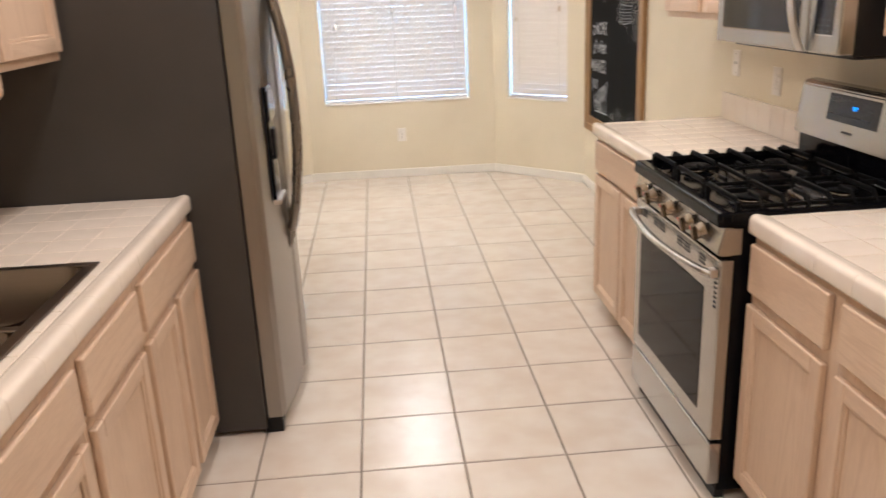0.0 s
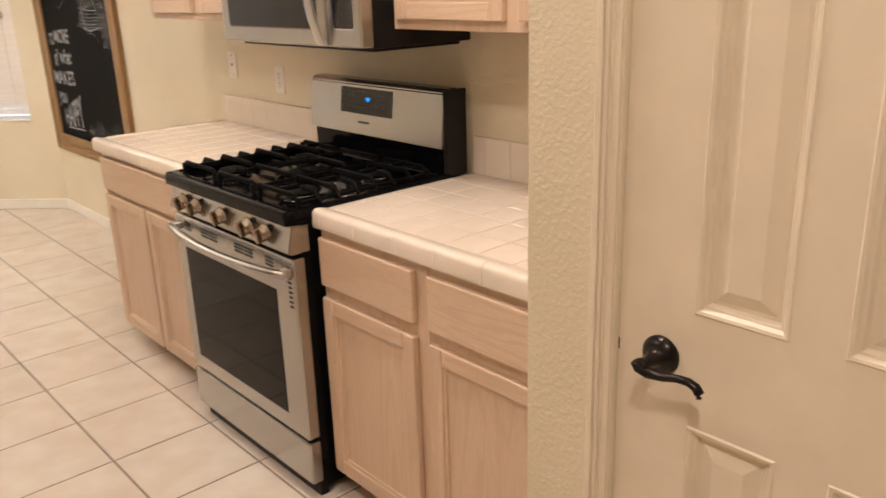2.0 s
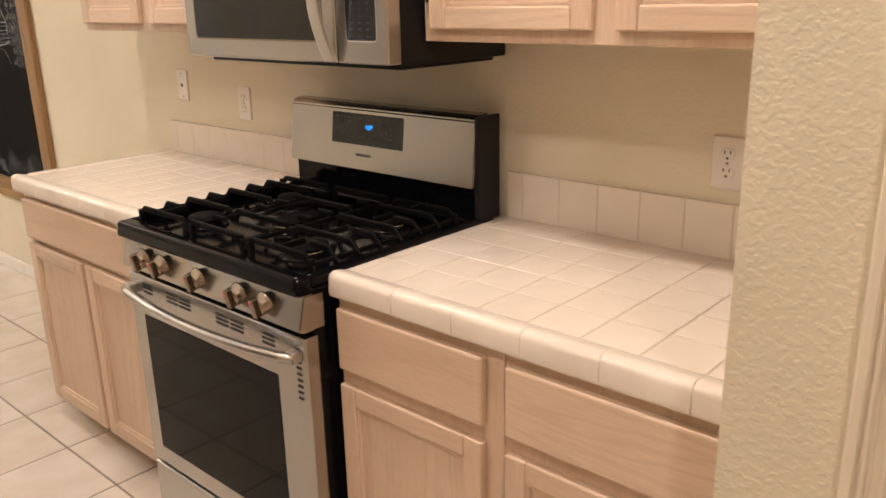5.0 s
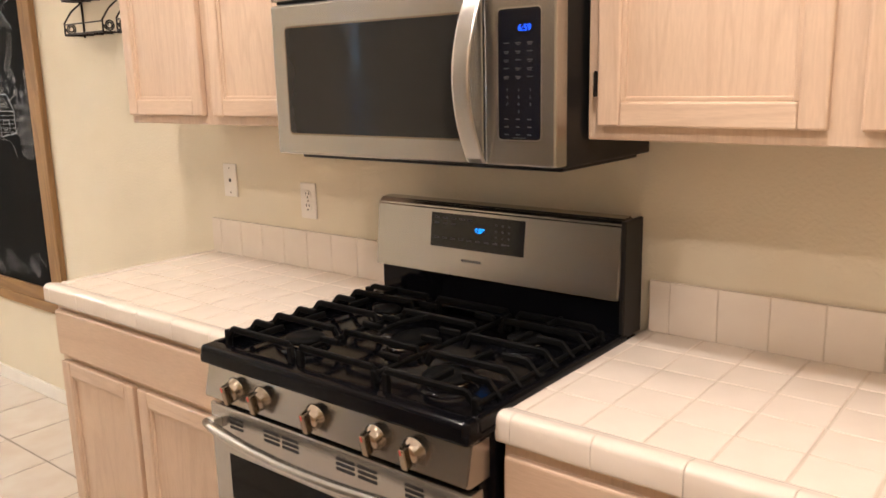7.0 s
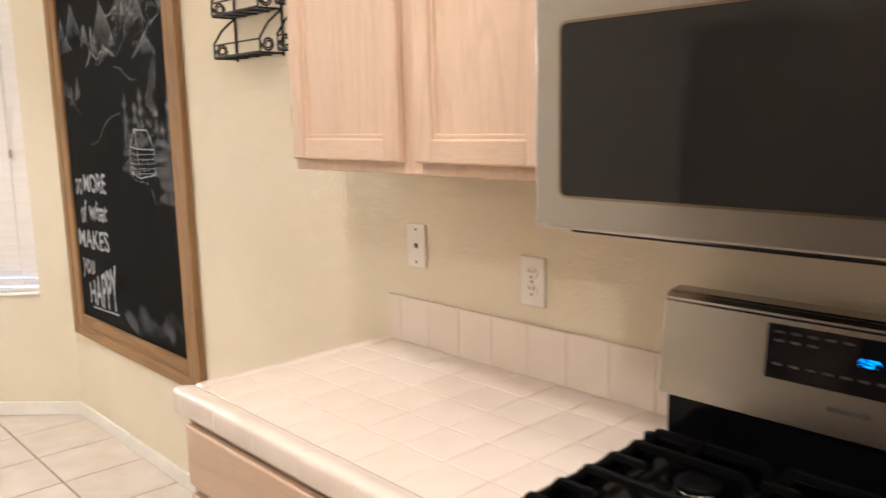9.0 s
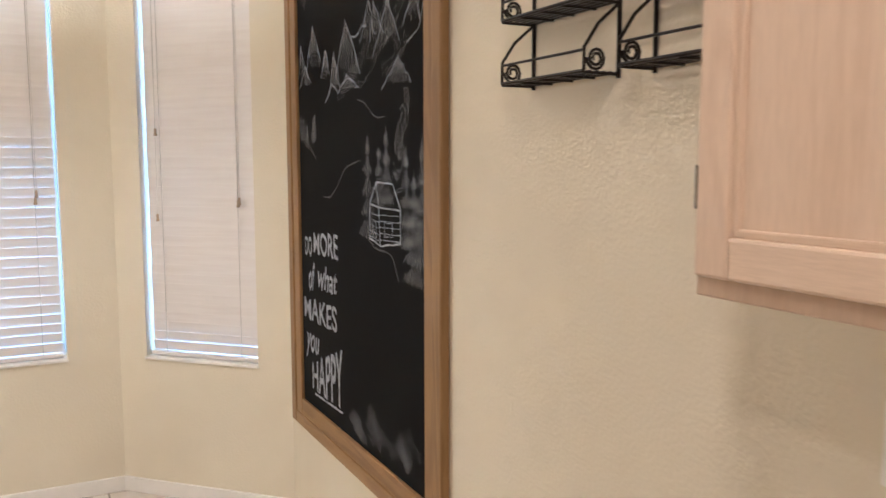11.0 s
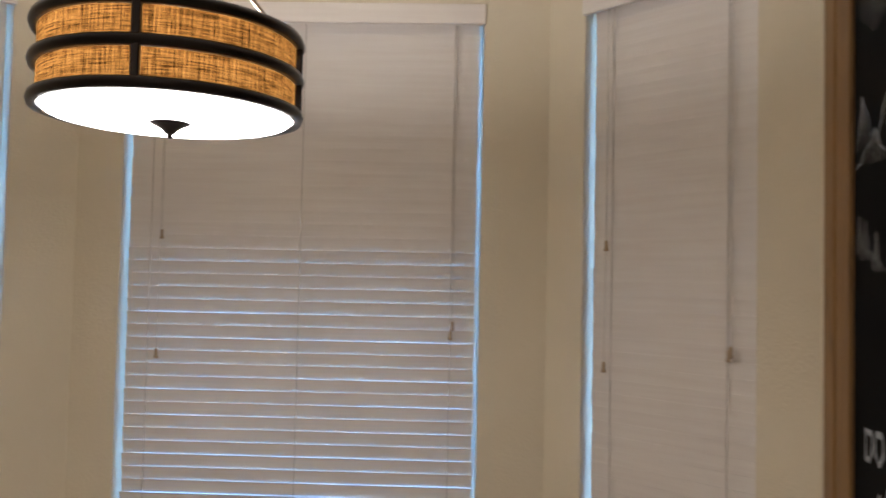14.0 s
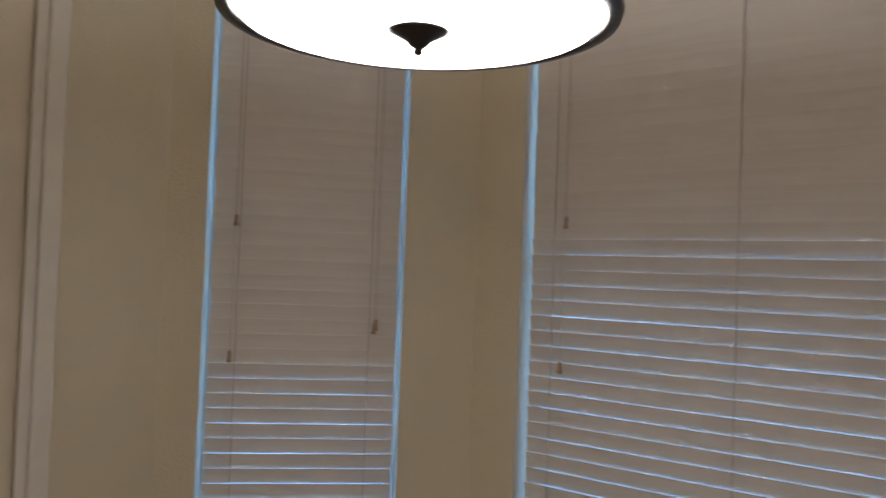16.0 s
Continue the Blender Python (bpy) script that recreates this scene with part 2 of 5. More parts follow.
WHITEP = plain("white_plastic", (0.82, 0.77, 0.70), 0.3)
DARKSLOT = plain("dark_slot", (0.02, 0.018, 0.016), 0.7)
BOARD = mottled("black_chalkboard", (0.002, 0.002, 0.002), (0.007, 0.007, 0.007), 3, 0.8, 200, 0.15, 0.0003, spec=0.1)
CHALK = chalk("white_chalk", 0.6)
CHALK_LINE = chalk("thin_chalk", 0.5)
CHALK_TREE = chalk("brushed_chalk", 0.10)
CHALK_FACE = chalk("rubbed_chalk", 0.048)
CHALK_HEM = chalk("pressed_chalk", 0.3)
CHALK_SOFT = chalk("smudged_chalk", 0.19)
CHALK_DUST = chalk("chalk_dust", 0.05)
SHADE = burlap("amber_burlap")
SLAT = slat_mat("white_blind_slat")
DIFFUSER = glow("lit_white_diffuser", PENDANT_RGB, DIFFUSER_S)
KDIFF = glow("lit_can_lens", KITCHEN_RGB, 4.0)
BLUELED = glow("light_blue_led", (0.03, 0.33, 1.0), 0.05)
DEEPLED = glow("deep_blue_led", (0.015, 0.09, 1.0), 0.04)
LEDGLASS = plain("dark_display_glass", (0.006, 0.007, 0.012), 0.08)
PRINT = plain("grey_print", (0.06, 0.06, 0.058), 0.5)
PRINT_D = plain("dark_print", (0.085, 0.08, 0.075), 0.5)
RED = plain("red_mark", (0.55, 0.04, 0.02), 0.4)
CORD = plain("off_white_cord", (0.52, 0.475, 0.42), 0.8)
TASSEL = plain("tan_wood_tassel", (0.40, 0.29, 0.18), 0.5)
GLASS = glass_mat("window_glass")
VINYL = plain("white_vinyl", (0.75, 0.75, 0.74), 0.35)
EARTH = mottled("pale_added_ground", (0.42, 0.40, 0.37), (0.52, 0.50, 0.46), 2, 0.95, 40, 0.3, 0.01)


# ---- mesh helpers ----
ORIGIN = {}


def thing(name, at, label, category, group="", kind=""):
    ob = new(name)
    ob.location = at
    ORIGIN[ob] = Vector(at)
    return tagged(ob, label, category, group, kind)


def part(name, bm, mat, parent=None, label="", smooth=False, kind=""):
    """Link a bmesh in world metres as one mesh, under a thing or a part."""
    at = ORIGIN.get(parent, Vector((0, 0, 0)))
    bm.transform(Matrix.Translation(-at))
    me = bpy.data.meshes.new(name)
    bm.to_mesh(me)
    bm.free()
    me.materials.append(mat)
    if smooth:
        for f in me.polygons:
            f.use_smooth = True
    ob = new(name, me)
    ob.parent = parent
    ORIGIN[ob] = at
    return tagged(ob, label, kind=kind)


def setting(name, bm, mat, label, category):
    ob = part(name, bm, mat)
    return tagged(ob, label, category, kind="structure")


def add_box(bm, lo, hi, bevel=0.0, seg=2, m=None):
    lo, hi = Vector(lo), Vector(hi)
    mat = Matrix.Translation((lo + hi) / 2) @ Matrix.Diagonal((*(hi - lo), 1))
    made = bmesh.ops.create_cube(bm, size=1.0, matrix=(m @ mat) if m else mat)
    if bevel:
        edges = list({e for v in made["verts"] for e in v.link_edges})
        bmesh.ops.bevel(bm, geom=edges, offset=bevel, segments=seg, profile=0.5, affect="EDGES")
    return bm


def box(lo, hi, bevel=0.0, seg=2, m=None):
    return add_box(bmesh.new(), lo, hi, bevel, seg, m)


def add_lathe(bm, profile, m, n=24):
    """Turn (radius, height) pairs round the local z axis."""
    rings = []
    for r, z in profile:
        rings.append([bm.verts.new(m @ Vector((r * math.cos(2 * math.pi * k / n), r * math.sin(2 * math.pi * k / n), z))) for k in range(n)])
    for a, b in zip(rings, rings[1:]):
        for k in range(n):
            bm.faces.new((a[k], a[(k + 1) % n], b[(k + 1) % n], b[k]))
    bm.faces.new(rings[0][::-1])
    bm.faces.new(rings[-1])
    return bm


def lathe(profile, m, n=24):
    return add_lathe(bmesh.new(), profile, m, n)


def add_tube(bm, pts, r, n=8, flat=1.0, closed=False):
    """A round bar along a line of points; flat squeezes it along the local up."""
    pts = [Vector(p) for p in pts]
    rings = []
    for i, p in enumerate(pts):
        a = pts[(i - 1) % len(pts)] if (i or closed) else p
        b = pts[(i + 1) % len(pts)] if (i < len(pts) - 1 or closed) else p
        d = (b - a).normalized()
        up = Vector((0, 0, 1)) if abs(d.z) < 0.95 else Vector((0, 1, 0))
        s = d.cross(up).normalized()
        u = s.cross(d)
        rad = r[i] if isinstance(r, (list, tuple)) else r
        rings.append([bm.verts.new(p + s * rad * math.cos(2 * math.pi * k / n) + u * rad * flat * math.sin(2 * math.pi * k / n)) for k in range(n)])
    pairs = list(zip(rings, rings[1:])) + ([(rings[-1], rings[0])] if closed else [])
    for a, b in pairs:
        for k in range(n):
            bm.faces.new((a[k], a[(k + 1) % n], b[(k + 1) % n], b[k]))
    if not closed:
        bm.faces.new(rings[0][::-1])
        bm.faces.new(rings[-1])
    return bm


def tube(pts, r, n=8, flat=1.0, closed=False):
    return add_tube(bmesh.new(), pts, r, n, flat, closed)


def rounded_plate(y0, y1, z0, z1, r, xf, xb):
    """A plate with rounded corners that faces -x, from xf back to xb."""
    bm = bmesh.new()
    front, back = [], []
    for cy, cz, a0 in ((y1 - r, z1 - r, 0), (y0 + r, z1 - r, 90), (y0 + r, z0 + r, 180), (y1 - r, z0 + r, 270)):
        for q in range(6):
            a = radians(a0 + 18 * q)
            p = (cy + r * math.cos(a), cz + r * math.sin(a))
            front.append(bm.verts.new((xf, *p)))
            back.append(bm.verts.new((xb, *p)))
    n = len(front)
    bm.faces.new(front), bm.faces.new(back[::-1])
    for k in range(n):
        bm.faces.new((front[k], back[k], back[(k + 1) % n], front[(k + 1) % n]))
    bmesh.ops.recalc_face_normals(bm, faces=bm.faces)
    return bm


def text_bm(words, size, m, depth=0.0005, weight=0.0):
    """Letters of the built-in font as a mesh; local x runs along the line, local y up."""
    data = bpy.data.curves.new("letters", "FONT")
    data.body, data.size, data.extrude = words, size, depth
    data.align_x, data.offset = "CENTER", weight
    ob = bpy.data.objects.new("letters", data)
    scene.collection.objects.link(ob)
    bpy.context.view_layer.update()
    me = bpy.data.meshes.new_from_object(ob.evaluated_get(bpy.context.evaluated_depsgraph_get()))
    bm = bmesh.new()
    bm.from_mesh(me)
    bm.transform(m)
    bpy.data.objects.remove(ob)
    bpy.data.curves.remove(data)
    bpy.data.meshes.remove(me)
    return bm


def facing_west(x, y, z):
    """The pose of a flat sign on a wall that looks towards -x: its x runs to -y, its y up."""
    return Matrix.Translation((x, y, z)) @ Matrix(((0, 0, -1, 0), (-1, 0, 0, 0), (0, 1, 0, 0), (0, 0, 0, 1)))


# ---- plan ----
EAST, NORTH, WEST, SOUTH = 2.0, 8.205, -0.86, -0.7
KWEST = -0.93
BAY_E, BAY_W = (1.372, 8.205), (-0.222, 8.205)
BAY_E2, BAY_W2 = (2.0, 7.577), (-0.86, 7.567)
T = 0.15


def wall(name, p0, p1, out, holes=(), z1=CEIL, label="cream painted wall with orange-peel texture", t=T):
    """A wall from p0 to p1, thick towards out (+1: to the left of the way p0 to p1). holes: (u0, u1, z0, z1)."""
    d = Vector((p1[0] - p0[0], p1[1] - p0[1], 0))
    n = d.length
    d.normalize()
    side = Vector((-d.y, d.x, 0)) * out
    m = Matrix(((d.x, side.x, 0, p0[0]), (d.y, side.y, 0, p0[1]), (0, 0, 1, 0), (0, 0, 0, 1)))
    bm = bmesh.new()
    u = 0.0
    for u0, u1, za, zb in sorted(holes):
        add_box(bm, (u, 0, 0), (u0, t, z1), m=m)
        if za > 0:
            add_box(bm, (u0, 0, 0), (u1, t, za), m=m)
        add_box(bm, (u0, 0, zb), (u1, t, z1), m=m)
        u = u1
    add_box(bm, (u, 0, 0), (n, t, z1), m=m)
    bmesh.ops.recalc_face_normals(bm, faces=bm.faces)
    return setting(name, bm, WALL, label, "wall"), m, n


WZ0, WZ1 = 0.645, 2.475
wall("wall_east", (EAST, 2.25), BAY_E2, -1)
_, MB, LB = wall("wall_north_east", BAY_E2, BAY_E, -1, [(0.166, 0.742, WZ0, WZ1)])
_, MA, LA = wall("wall_north", BAY_E, BAY_W, -1, [(0.222, 1.437, WZ0, WZ1)])
_, MC, LC = wall("wall_north_west", BAY_W, BAY_W2, -1, [(0.215, 0.790, WZ0, WZ1)])
wall("wall_west", BAY_W2, (WEST, 4.98), -1, [(0.36, 2.19, 0, 2.44)])
wall("wall_kitchen_west", (WEST - T, 4.98), (WEST - T, SOUTH), -1)
wall("wall_south", (WEST - T, SOUTH), (1.24, SOUTH), -1)
PX = 1.24
wall("wall_pantry", (PX, SOUTH), (PX, 2.41), -1, [(2.27, 2.91, 0, 2.03)], t=0.115)
bm = box((PX + 0.002, 2.30, 0), (EAST, 2.411, CEIL), 0.012, 3)
setting("wall_pantry_end", bm, WALL, "cream textured wall end with rounded corner beside counter", "wall")
bm = box((PX + 0.9, SOUTH, 0), (PX + 1.0, 2.30, CEIL))
setting("wall_pantry_back", bm, WALL, "plain wall closing the pantry", "wall")
bm = box((-1.3, SOUTH - 0.3, CEIL), (2.4, 8.6, CEIL + 0.12))
setting("ceiling", bm, CEILING, "off-white textured ceiling", "ceiling")
bm = box((-1.3, SOUTH - 0.3, -0.13), (2.4, 8.6, -0.0018))
setting("floor", bm, GROUT, "floor of square beige tiles with dark grout", "floor")
FLOOR = bpy.data.objects["floor"]
# added ground, made pale to brighten the gaps between the slats
bm = bmesh.new()
bmesh.ops.create_grid(bm, x_segments=2, y_segments=2, size=400, matrix=Matrix.Translation((0, 0, -0.16)))
setting("ground", bm, EARTH, "plain pale ground added outside the windows", "ground")

# baseboards
def baseboard(name, p0, p1, h=0.07, t=0.014):
    d = Vector((p1[0] - p0[0], p1[1] - p0[1], 0))
    n = d.length
    d.normalize()
    s = Vector((-d.y, d.x, 0))
    m = Matrix(((d.x, s.x, 0, p0[0]), (d.y, s.y, 0, p0[1]), (0, 0, 1, 0), (0, 0, 0, 1)))
    bm = box((0, 0, 0), (n, t, h), 0.004, 2, m)
    setting(name, bm, TRIM, "cream painted wooden baseboard", "baseboard")


baseboard("baseboard", (EAST, 5.0), BAY_E2)
baseboard("baseboard", BAY_E2, BAY_E)
baseboard("baseboard", BAY_E, BAY_W)
baseboard("baseboard", BAY_W, BAY_W2)
baseboard("baseboard", BAY_W2, (WEST, 7.29))
baseboard("baseboard", (WEST, 5.25), (WEST, 4.98))


# ---- windows and blinds ----
def window(name, m, u0, u1, tilt, extra):
    """A vinyl window in its opening, in the wall's own frame (u along, v outwards)."""
    w = thing(name, m @ Vector(((u0 + u1) / 2, 0.1, WZ0)), "white vinyl window behind closed blinds", "window", kind="structure")
    bm = bmesh.new()
    f = 0.028
    add_box(bm, (u0, 0.09, WZ0), (u0 + f, T - 0.002, WZ1), 0.004, 1, m)
    add_box(bm, (u1 - f, 0.09, WZ0), (u1, T - 0.002, WZ1), 0.004, 1, m)
    add_box(bm, (u0 + f, 0.09, WZ0), (u1 - f, T - 0.002, WZ0 + f), 0.004, 1, m)
    add_box(bm, (u0 + f, 0.09, WZ1 - f), (u1 - f, T - 0.002, WZ1), 0.004, 1, m)
    add_box(bm, (u0 + f, 0.10, 1.53), (u1 - f, T - 0.01, 1.57), 0.004, 1, m)
    part("window_frame", bm, VINYL, w)
    for za, zb in ((WZ0 + f, 1.53), (1.57, WZ1 - f)):
        g = part("pane", box((u0 + f, 0.115, za), (u1 - f, 0.119, zb), 0, 1, m), GLASS, w)
        g.visible_shadow = False
    part("window_sill", box((u0 + 0.001, 0.004, WZ0 - 0.001), (u1 - 0.001, 0.09, WZ0 + 0.008), 0.003, 2, m), TRIM, w)
    part("sill_lip", box((u0 - 0.004, -0.013, WZ0 - 0.007), (u1 + 0.004, -0.0005, WZ0 + 0.006), 0.003, 2, m), TRIM, w)


def blind(m, u0, u1, label, tassels, lean, shut):
    """A horizontal slat blind hung inside the opening: valance, slats, bottom rail, ladder cords, pull cords."""
    rng = random.Random(int(u1 * 1000) + int(m[0][3] * 100))
    b = thing("window_blind", m @ Vector(((u0 + u1) / 2, 0.03, WZ0)), label, "blind", "blinds in the bay windows")
    g = 0.0135
    part("valance", box((u0 - 0.006, -0.014, 2.405), (u1 + 0.006, 0.004, 2.474), 0.004, 2, m), SLAT, b, "white moulded valance")
    part("headrail", box((u0 + 0.004, 0.008, 2.425), (u1 - 0.004, 0.06, 2.47), 0.002, 1, m), WHITEP, b)
    pitch, wide, z = 0.0436, 0.0224, WZ0 + 0.054 + 0.0436 * 39
    mesh = None
    v0 = 0.040
    while z > WZ0 + 0.045:
        bm = bmesh.new()
        # slats above the height shut lie tight on one another
        tight = z > shut
        half = wide + (0.0009 if tight else 0.0)
        bow = 0.0006
        xs = (-half, -half / 2, 0, half / 2, half)
        top, bot = [], []
        for s in xs:
            h = bow * (1 - (s / half) ** 2)
            for row, hh in ((top, h + 0.0008), (bot, h - 0.0008)):
                row.append([bm.verts.new((u, s, hh)) for u in (-0.5, 0.5)])
        for row, flip in ((top, 1), (bot, -1)):
            for a, c in zip(row, row[1:]):
                bm.faces.new((a[0], a[1], c[1], c[0])[::flip])
        for k in (0, 1):
            bm.faces.new([r[k] for r in top] + [r[k] for r in bot[::-1]])
        bm.faces.new((top[0][0], bot[0][0], bot[0][1], top[0][1]))
        bm.faces.new((top[-1][0], top[-1][1], bot[-1][1], bot[-1][0]))
        bmesh.ops.recalc_face_normals(bm, faces=bm.faces)
        tilt = radians(-lean + rng.uniform(-0.6, 0.6) - 0.9 * math.sin(z * 7.3) - (7.0 if tight else 0.0))
        skew = rng.gauss(0, 0.0007)
        length = u1 - u0 - 2 * g - rng.uniform(0, 0.004)
        mm = m @ Matrix.Translation(((u0 + u1) / 2 + rng.uniform(-0.0015, 0.0015), v0, z + rng.uniform(-0.0004, 0.0004))) @ Matrix.Rotation(skew, 4, "Y") @ Matrix.Rotation(tilt, 4, "X") @ Matrix.Diagonal((length, 1, 1, 1))
        bm.transform(mm)
        part("slat", bm, SLAT, b, smooth=False)
        z -= pitch
    part("bottom_rail", box((u0 + g, v0 - 0.022, WZ0 + 0.012), (u1 - g, v0 + 0.022, WZ0 + 0.030), 0.004, 2, m), SLAT, b)
    w = u1 - u0
    ladders = [u0 + 0.095, u1 - 0.095] + ([(u0 + u1) / 2] if w > 0.9 else [])
    for u in ladders:
        bm = tube([m @ Vector((u, v0 - 0.016, WZ0 + 0.03)), m @ Vector((u, v0 - 0.016, 2.42))], 0.0015, 5)
        part("ladder_cord", bm, CORD, b)
    for u, zs in tassels:
        for k, zt in enumerate(zs):
            uu = u + 0.006 * k
            part("pull_cord", tube([m @ Vector((uu, v0 - 0.027, zt + 0.03)), m @ Vector((uu, v0 - 0.024, 2.42))], 0.0009, 5), CORD, b)
            part("tassel", lathe([(0.002, 0.034), (0.006, 0.030), (0.0055, 0.012), (0.0085, 0.004), (0.007, 0.0)], m @ Matrix.Translation((uu, v0 - 0.028, zt)), 10), TASSEL, b, "small tan tassel", True)


window("window_1", MA, 0.222, 1.437, 0, 0)
window("window_2", MB, 0.166, 0.742, 0, 0)
window("window_3", MC, 0.215, 0.790, 0, 0)
blind(MA, 0.222, 1.437, "wide white slat blind closed over the middle window", [(0.310, (1.375, 1.345)), (1.300, (1.665,)), (1.306, (1.262,))], 79.3, 1.64)
blind(MB, 0.166, 0.742, "narrow white slat blind closed beside the chalkboard", [(0.245, (1.345, 1.335)), (0.660, (1.645,)), (0.664, (1.268,))], 80.0, 0.75)
blind(MC, 0.215, 0.790, "narrow white slat blind closed beside the patio door", [(0.29, (1.352, 1.342)), (0.705, (1.645,)), (0.709, (1.25,))], 79.0, 1.23)

# patio door on the west wall
pd = thing("door_1", (WEST, 6.25, 0), "white patio door with painted casing", "door", kind="structure")
bm = bmesh.new()
y0, y1 = 7.207 - 1.83, 7.207
add_box(bm, (WEST - 0.02, y1 - 0.002, 0), (WEST + 0.022, y1 + 0.050, 2.51), 0.006)
add_box(bm, (WEST - 0.02, y0 - 0.07, 0), (WEST + 0.022, y0 + 0.002, 2.51), 0.006)
add_box(bm, (WEST - 0.02, y0 + 0.002, 2.442), (WEST + 0.022, y1 - 0.002, 2.51), 0.006)
add_box(bm, (WEST - 0.004, y1 - 0.03, 0), (WEST + 0.010, y1 - 0.002, 2.44), 0.003)
part("casing", bm, TRIM, pd)
part("door_panel", box((WEST - 0.11, y0 + 0.003, 0.0), (WEST - 0.07, (y0 + y1) / 2, 2.438), 0.004), DOORP, pd)
part("door_panel", box((WEST - 0.052, (y0 + y1) / 2 - 0.02, 0.0), (WEST - 0.012, y1 - 0.003, 2.438), 0.004), DOORP, pd)

# pantry door with six moulded panels
def panel_door():
    y1, y0 = 2.208, 1.572
    d = thing("door_2", (PX, 1.89, 0), "closed cream six-panel pantry door with dark lever", "door", kind="structure")
    xf = PX + 0.003
    ys = [(y1 - 0.133, y1 - 0.28), (y0 + 0.28, y0 + 0.133)]
    zs = [(0.23, 0.815), (1.005, 1.60), (1.70, 1.92)]
    for a, b in ((y1 - 0.133, y1), (ys[1][0], ys[0][1]), (y0, y0 + 0.133)):
        part("stile", box((xf, a, 0.012), (xf + 0.035, b, 2.022)), DOORP, d)
    for a, b in ((0.012, 0.23), (0.815, 1.005), (1.60, 1.70), (1.92, 2.022)):
        for lo, hi in ((ys[0][1], ys[0][0]), (ys[1][1], ys[1][0])):
            part("rail", box((xf + 0.0002, lo, a), (xf + 0.035, hi, b)), DOORP, d)
    for hi, lo in ys:
        for a, b in zs:
            bm = bmesh.new()
            rings = []
            for inset, depth in ((0.0, 0.0), (0.003, -0.0025), (0.008, -0.001), (0.012, 0.005), (0.016, 0.006), (0.020, 0.014), (0.026, 0.014), (0.048, 0.003)):
                x = xf + depth
                rings.append([bm.verts.new((x, lo + inset, a + inset)), bm.verts.new((x, hi - inset, a + inset)), bm.verts.new((x, hi - inset, b - inset)), bm.verts.new((x, lo + inset, b - inset))])
            for r, s in zip(rings, rings[1:]):
                for k in range(4):
                    bm.faces.new((r[k], r[(k + 1) % 4], s[(k + 1) % 4], s[k]))
            bm.faces.new(rings[-1])
            bmesh.ops.recalc_face_normals(bm, faces=bm.faces)
            part("door_panel", bm, DOORP, d)
    # lever handle
    yh, zh = 2.128, 0.920
    mx = Matrix.Translation((xf, yh, zh)) @ Matrix.Rotation(radians(-90), 4, "Y")
    h = part("door_handle", lathe([(0.033, 0.0), (0.033, 0.004), (0.029, 0.008), (0.027, 0.012), (0.020, 0.015), (0.012, 0.02), (0.011, 0.05), (0.013, 0.055), (0.011, 0.062)], mx, 28), BRONZE, d, "dark bronze lever handle", True)
    pts = [(xf - 0.053, yh + 0.012, zh + 0.004), (xf - 0.055, yh + 0.002, zh - 0.003), (xf - 0.055, yh - 0.014, zh - 0.008), (xf - 0.054, yh - 0.04, zh - 0.006), (xf - 0.052, yh - 0.062, zh - 0.001), (xf - 0.050, yh - 0.080, zh - 0.001), (xf - 0.049, yh - 0.092, zh - 0.006), (xf - 0.049, yh - 0.098, zh - 0.014), (xf - 0.049, yh - 0.098, zh - 0.021)]
    part("lever", tube(pts, [0.009, 0.012, 0.010, 0.008, 0.0072, 0.0075, 0.0082, 0.0088, 0.0055], 12, 0.85), BRONZE, h, "", True)
    part("latch", box((xf - 0.001, 2.207, 0.905), (xf + 0.012, 2.2095, 0.925)), CHROME, d)
    # jamb and narrow beaded casing; a filler strip is added to lighten the leaf's gap
    bm = bmesh.new()
    add_box(bm, (xf + 0.001, 2.2075, 0), (xf + 0.034, 2.2118, 2.03))
    add_box(bm, (PX - 0.0155, 2.236, 0), (PX - 0.0115, 2.2425, 2.075), 0.0018)
    add_box(bm, (PX - 0.0165, 2.2465, 0), (PX - 0.0115, 2.2595, 2.075), 0.0022)
    add_box(bm, (PX - 0.0135, 2.2145, 0), (PX - 0.0095, 2.2205, 2.03), 0.0018)
    add_box(bm, (PX - 0.010, 2.211, 0), (PX + 0.11, 2.232, 2.03), 0.003)
    add_box(bm, (PX - 0.012, 2.230, 0), (PX - 0.0005, 2.262, 2.08), 0.004)
    add_box(bm, (PX - 0.010, 1.548, 0), (PX + 0.11, 1.569, 2.03), 0.003)
    add_box(bm, (PX - 0.012, 1.518, 0), (PX - 0.0005, 1.550, 2.08), 0.004)
    add_box(bm, (PX - 0.010, 1.55, 2.025), (PX + 0.11, 2.23, 2.045), 0.003)
    part("door_casing", bm, DOORP, d)


panel_door()


# ---- cabinets ----
def slab(x, s, y0, y1, z0, z1, depth, bevel=0.003, inset=0.0):
    """A box on the plane x, proud towards s by depth."""
    a, b = sorted((x, x + s * depth))
    return box((a, y0, z0), (b, y1, z1), bevel)


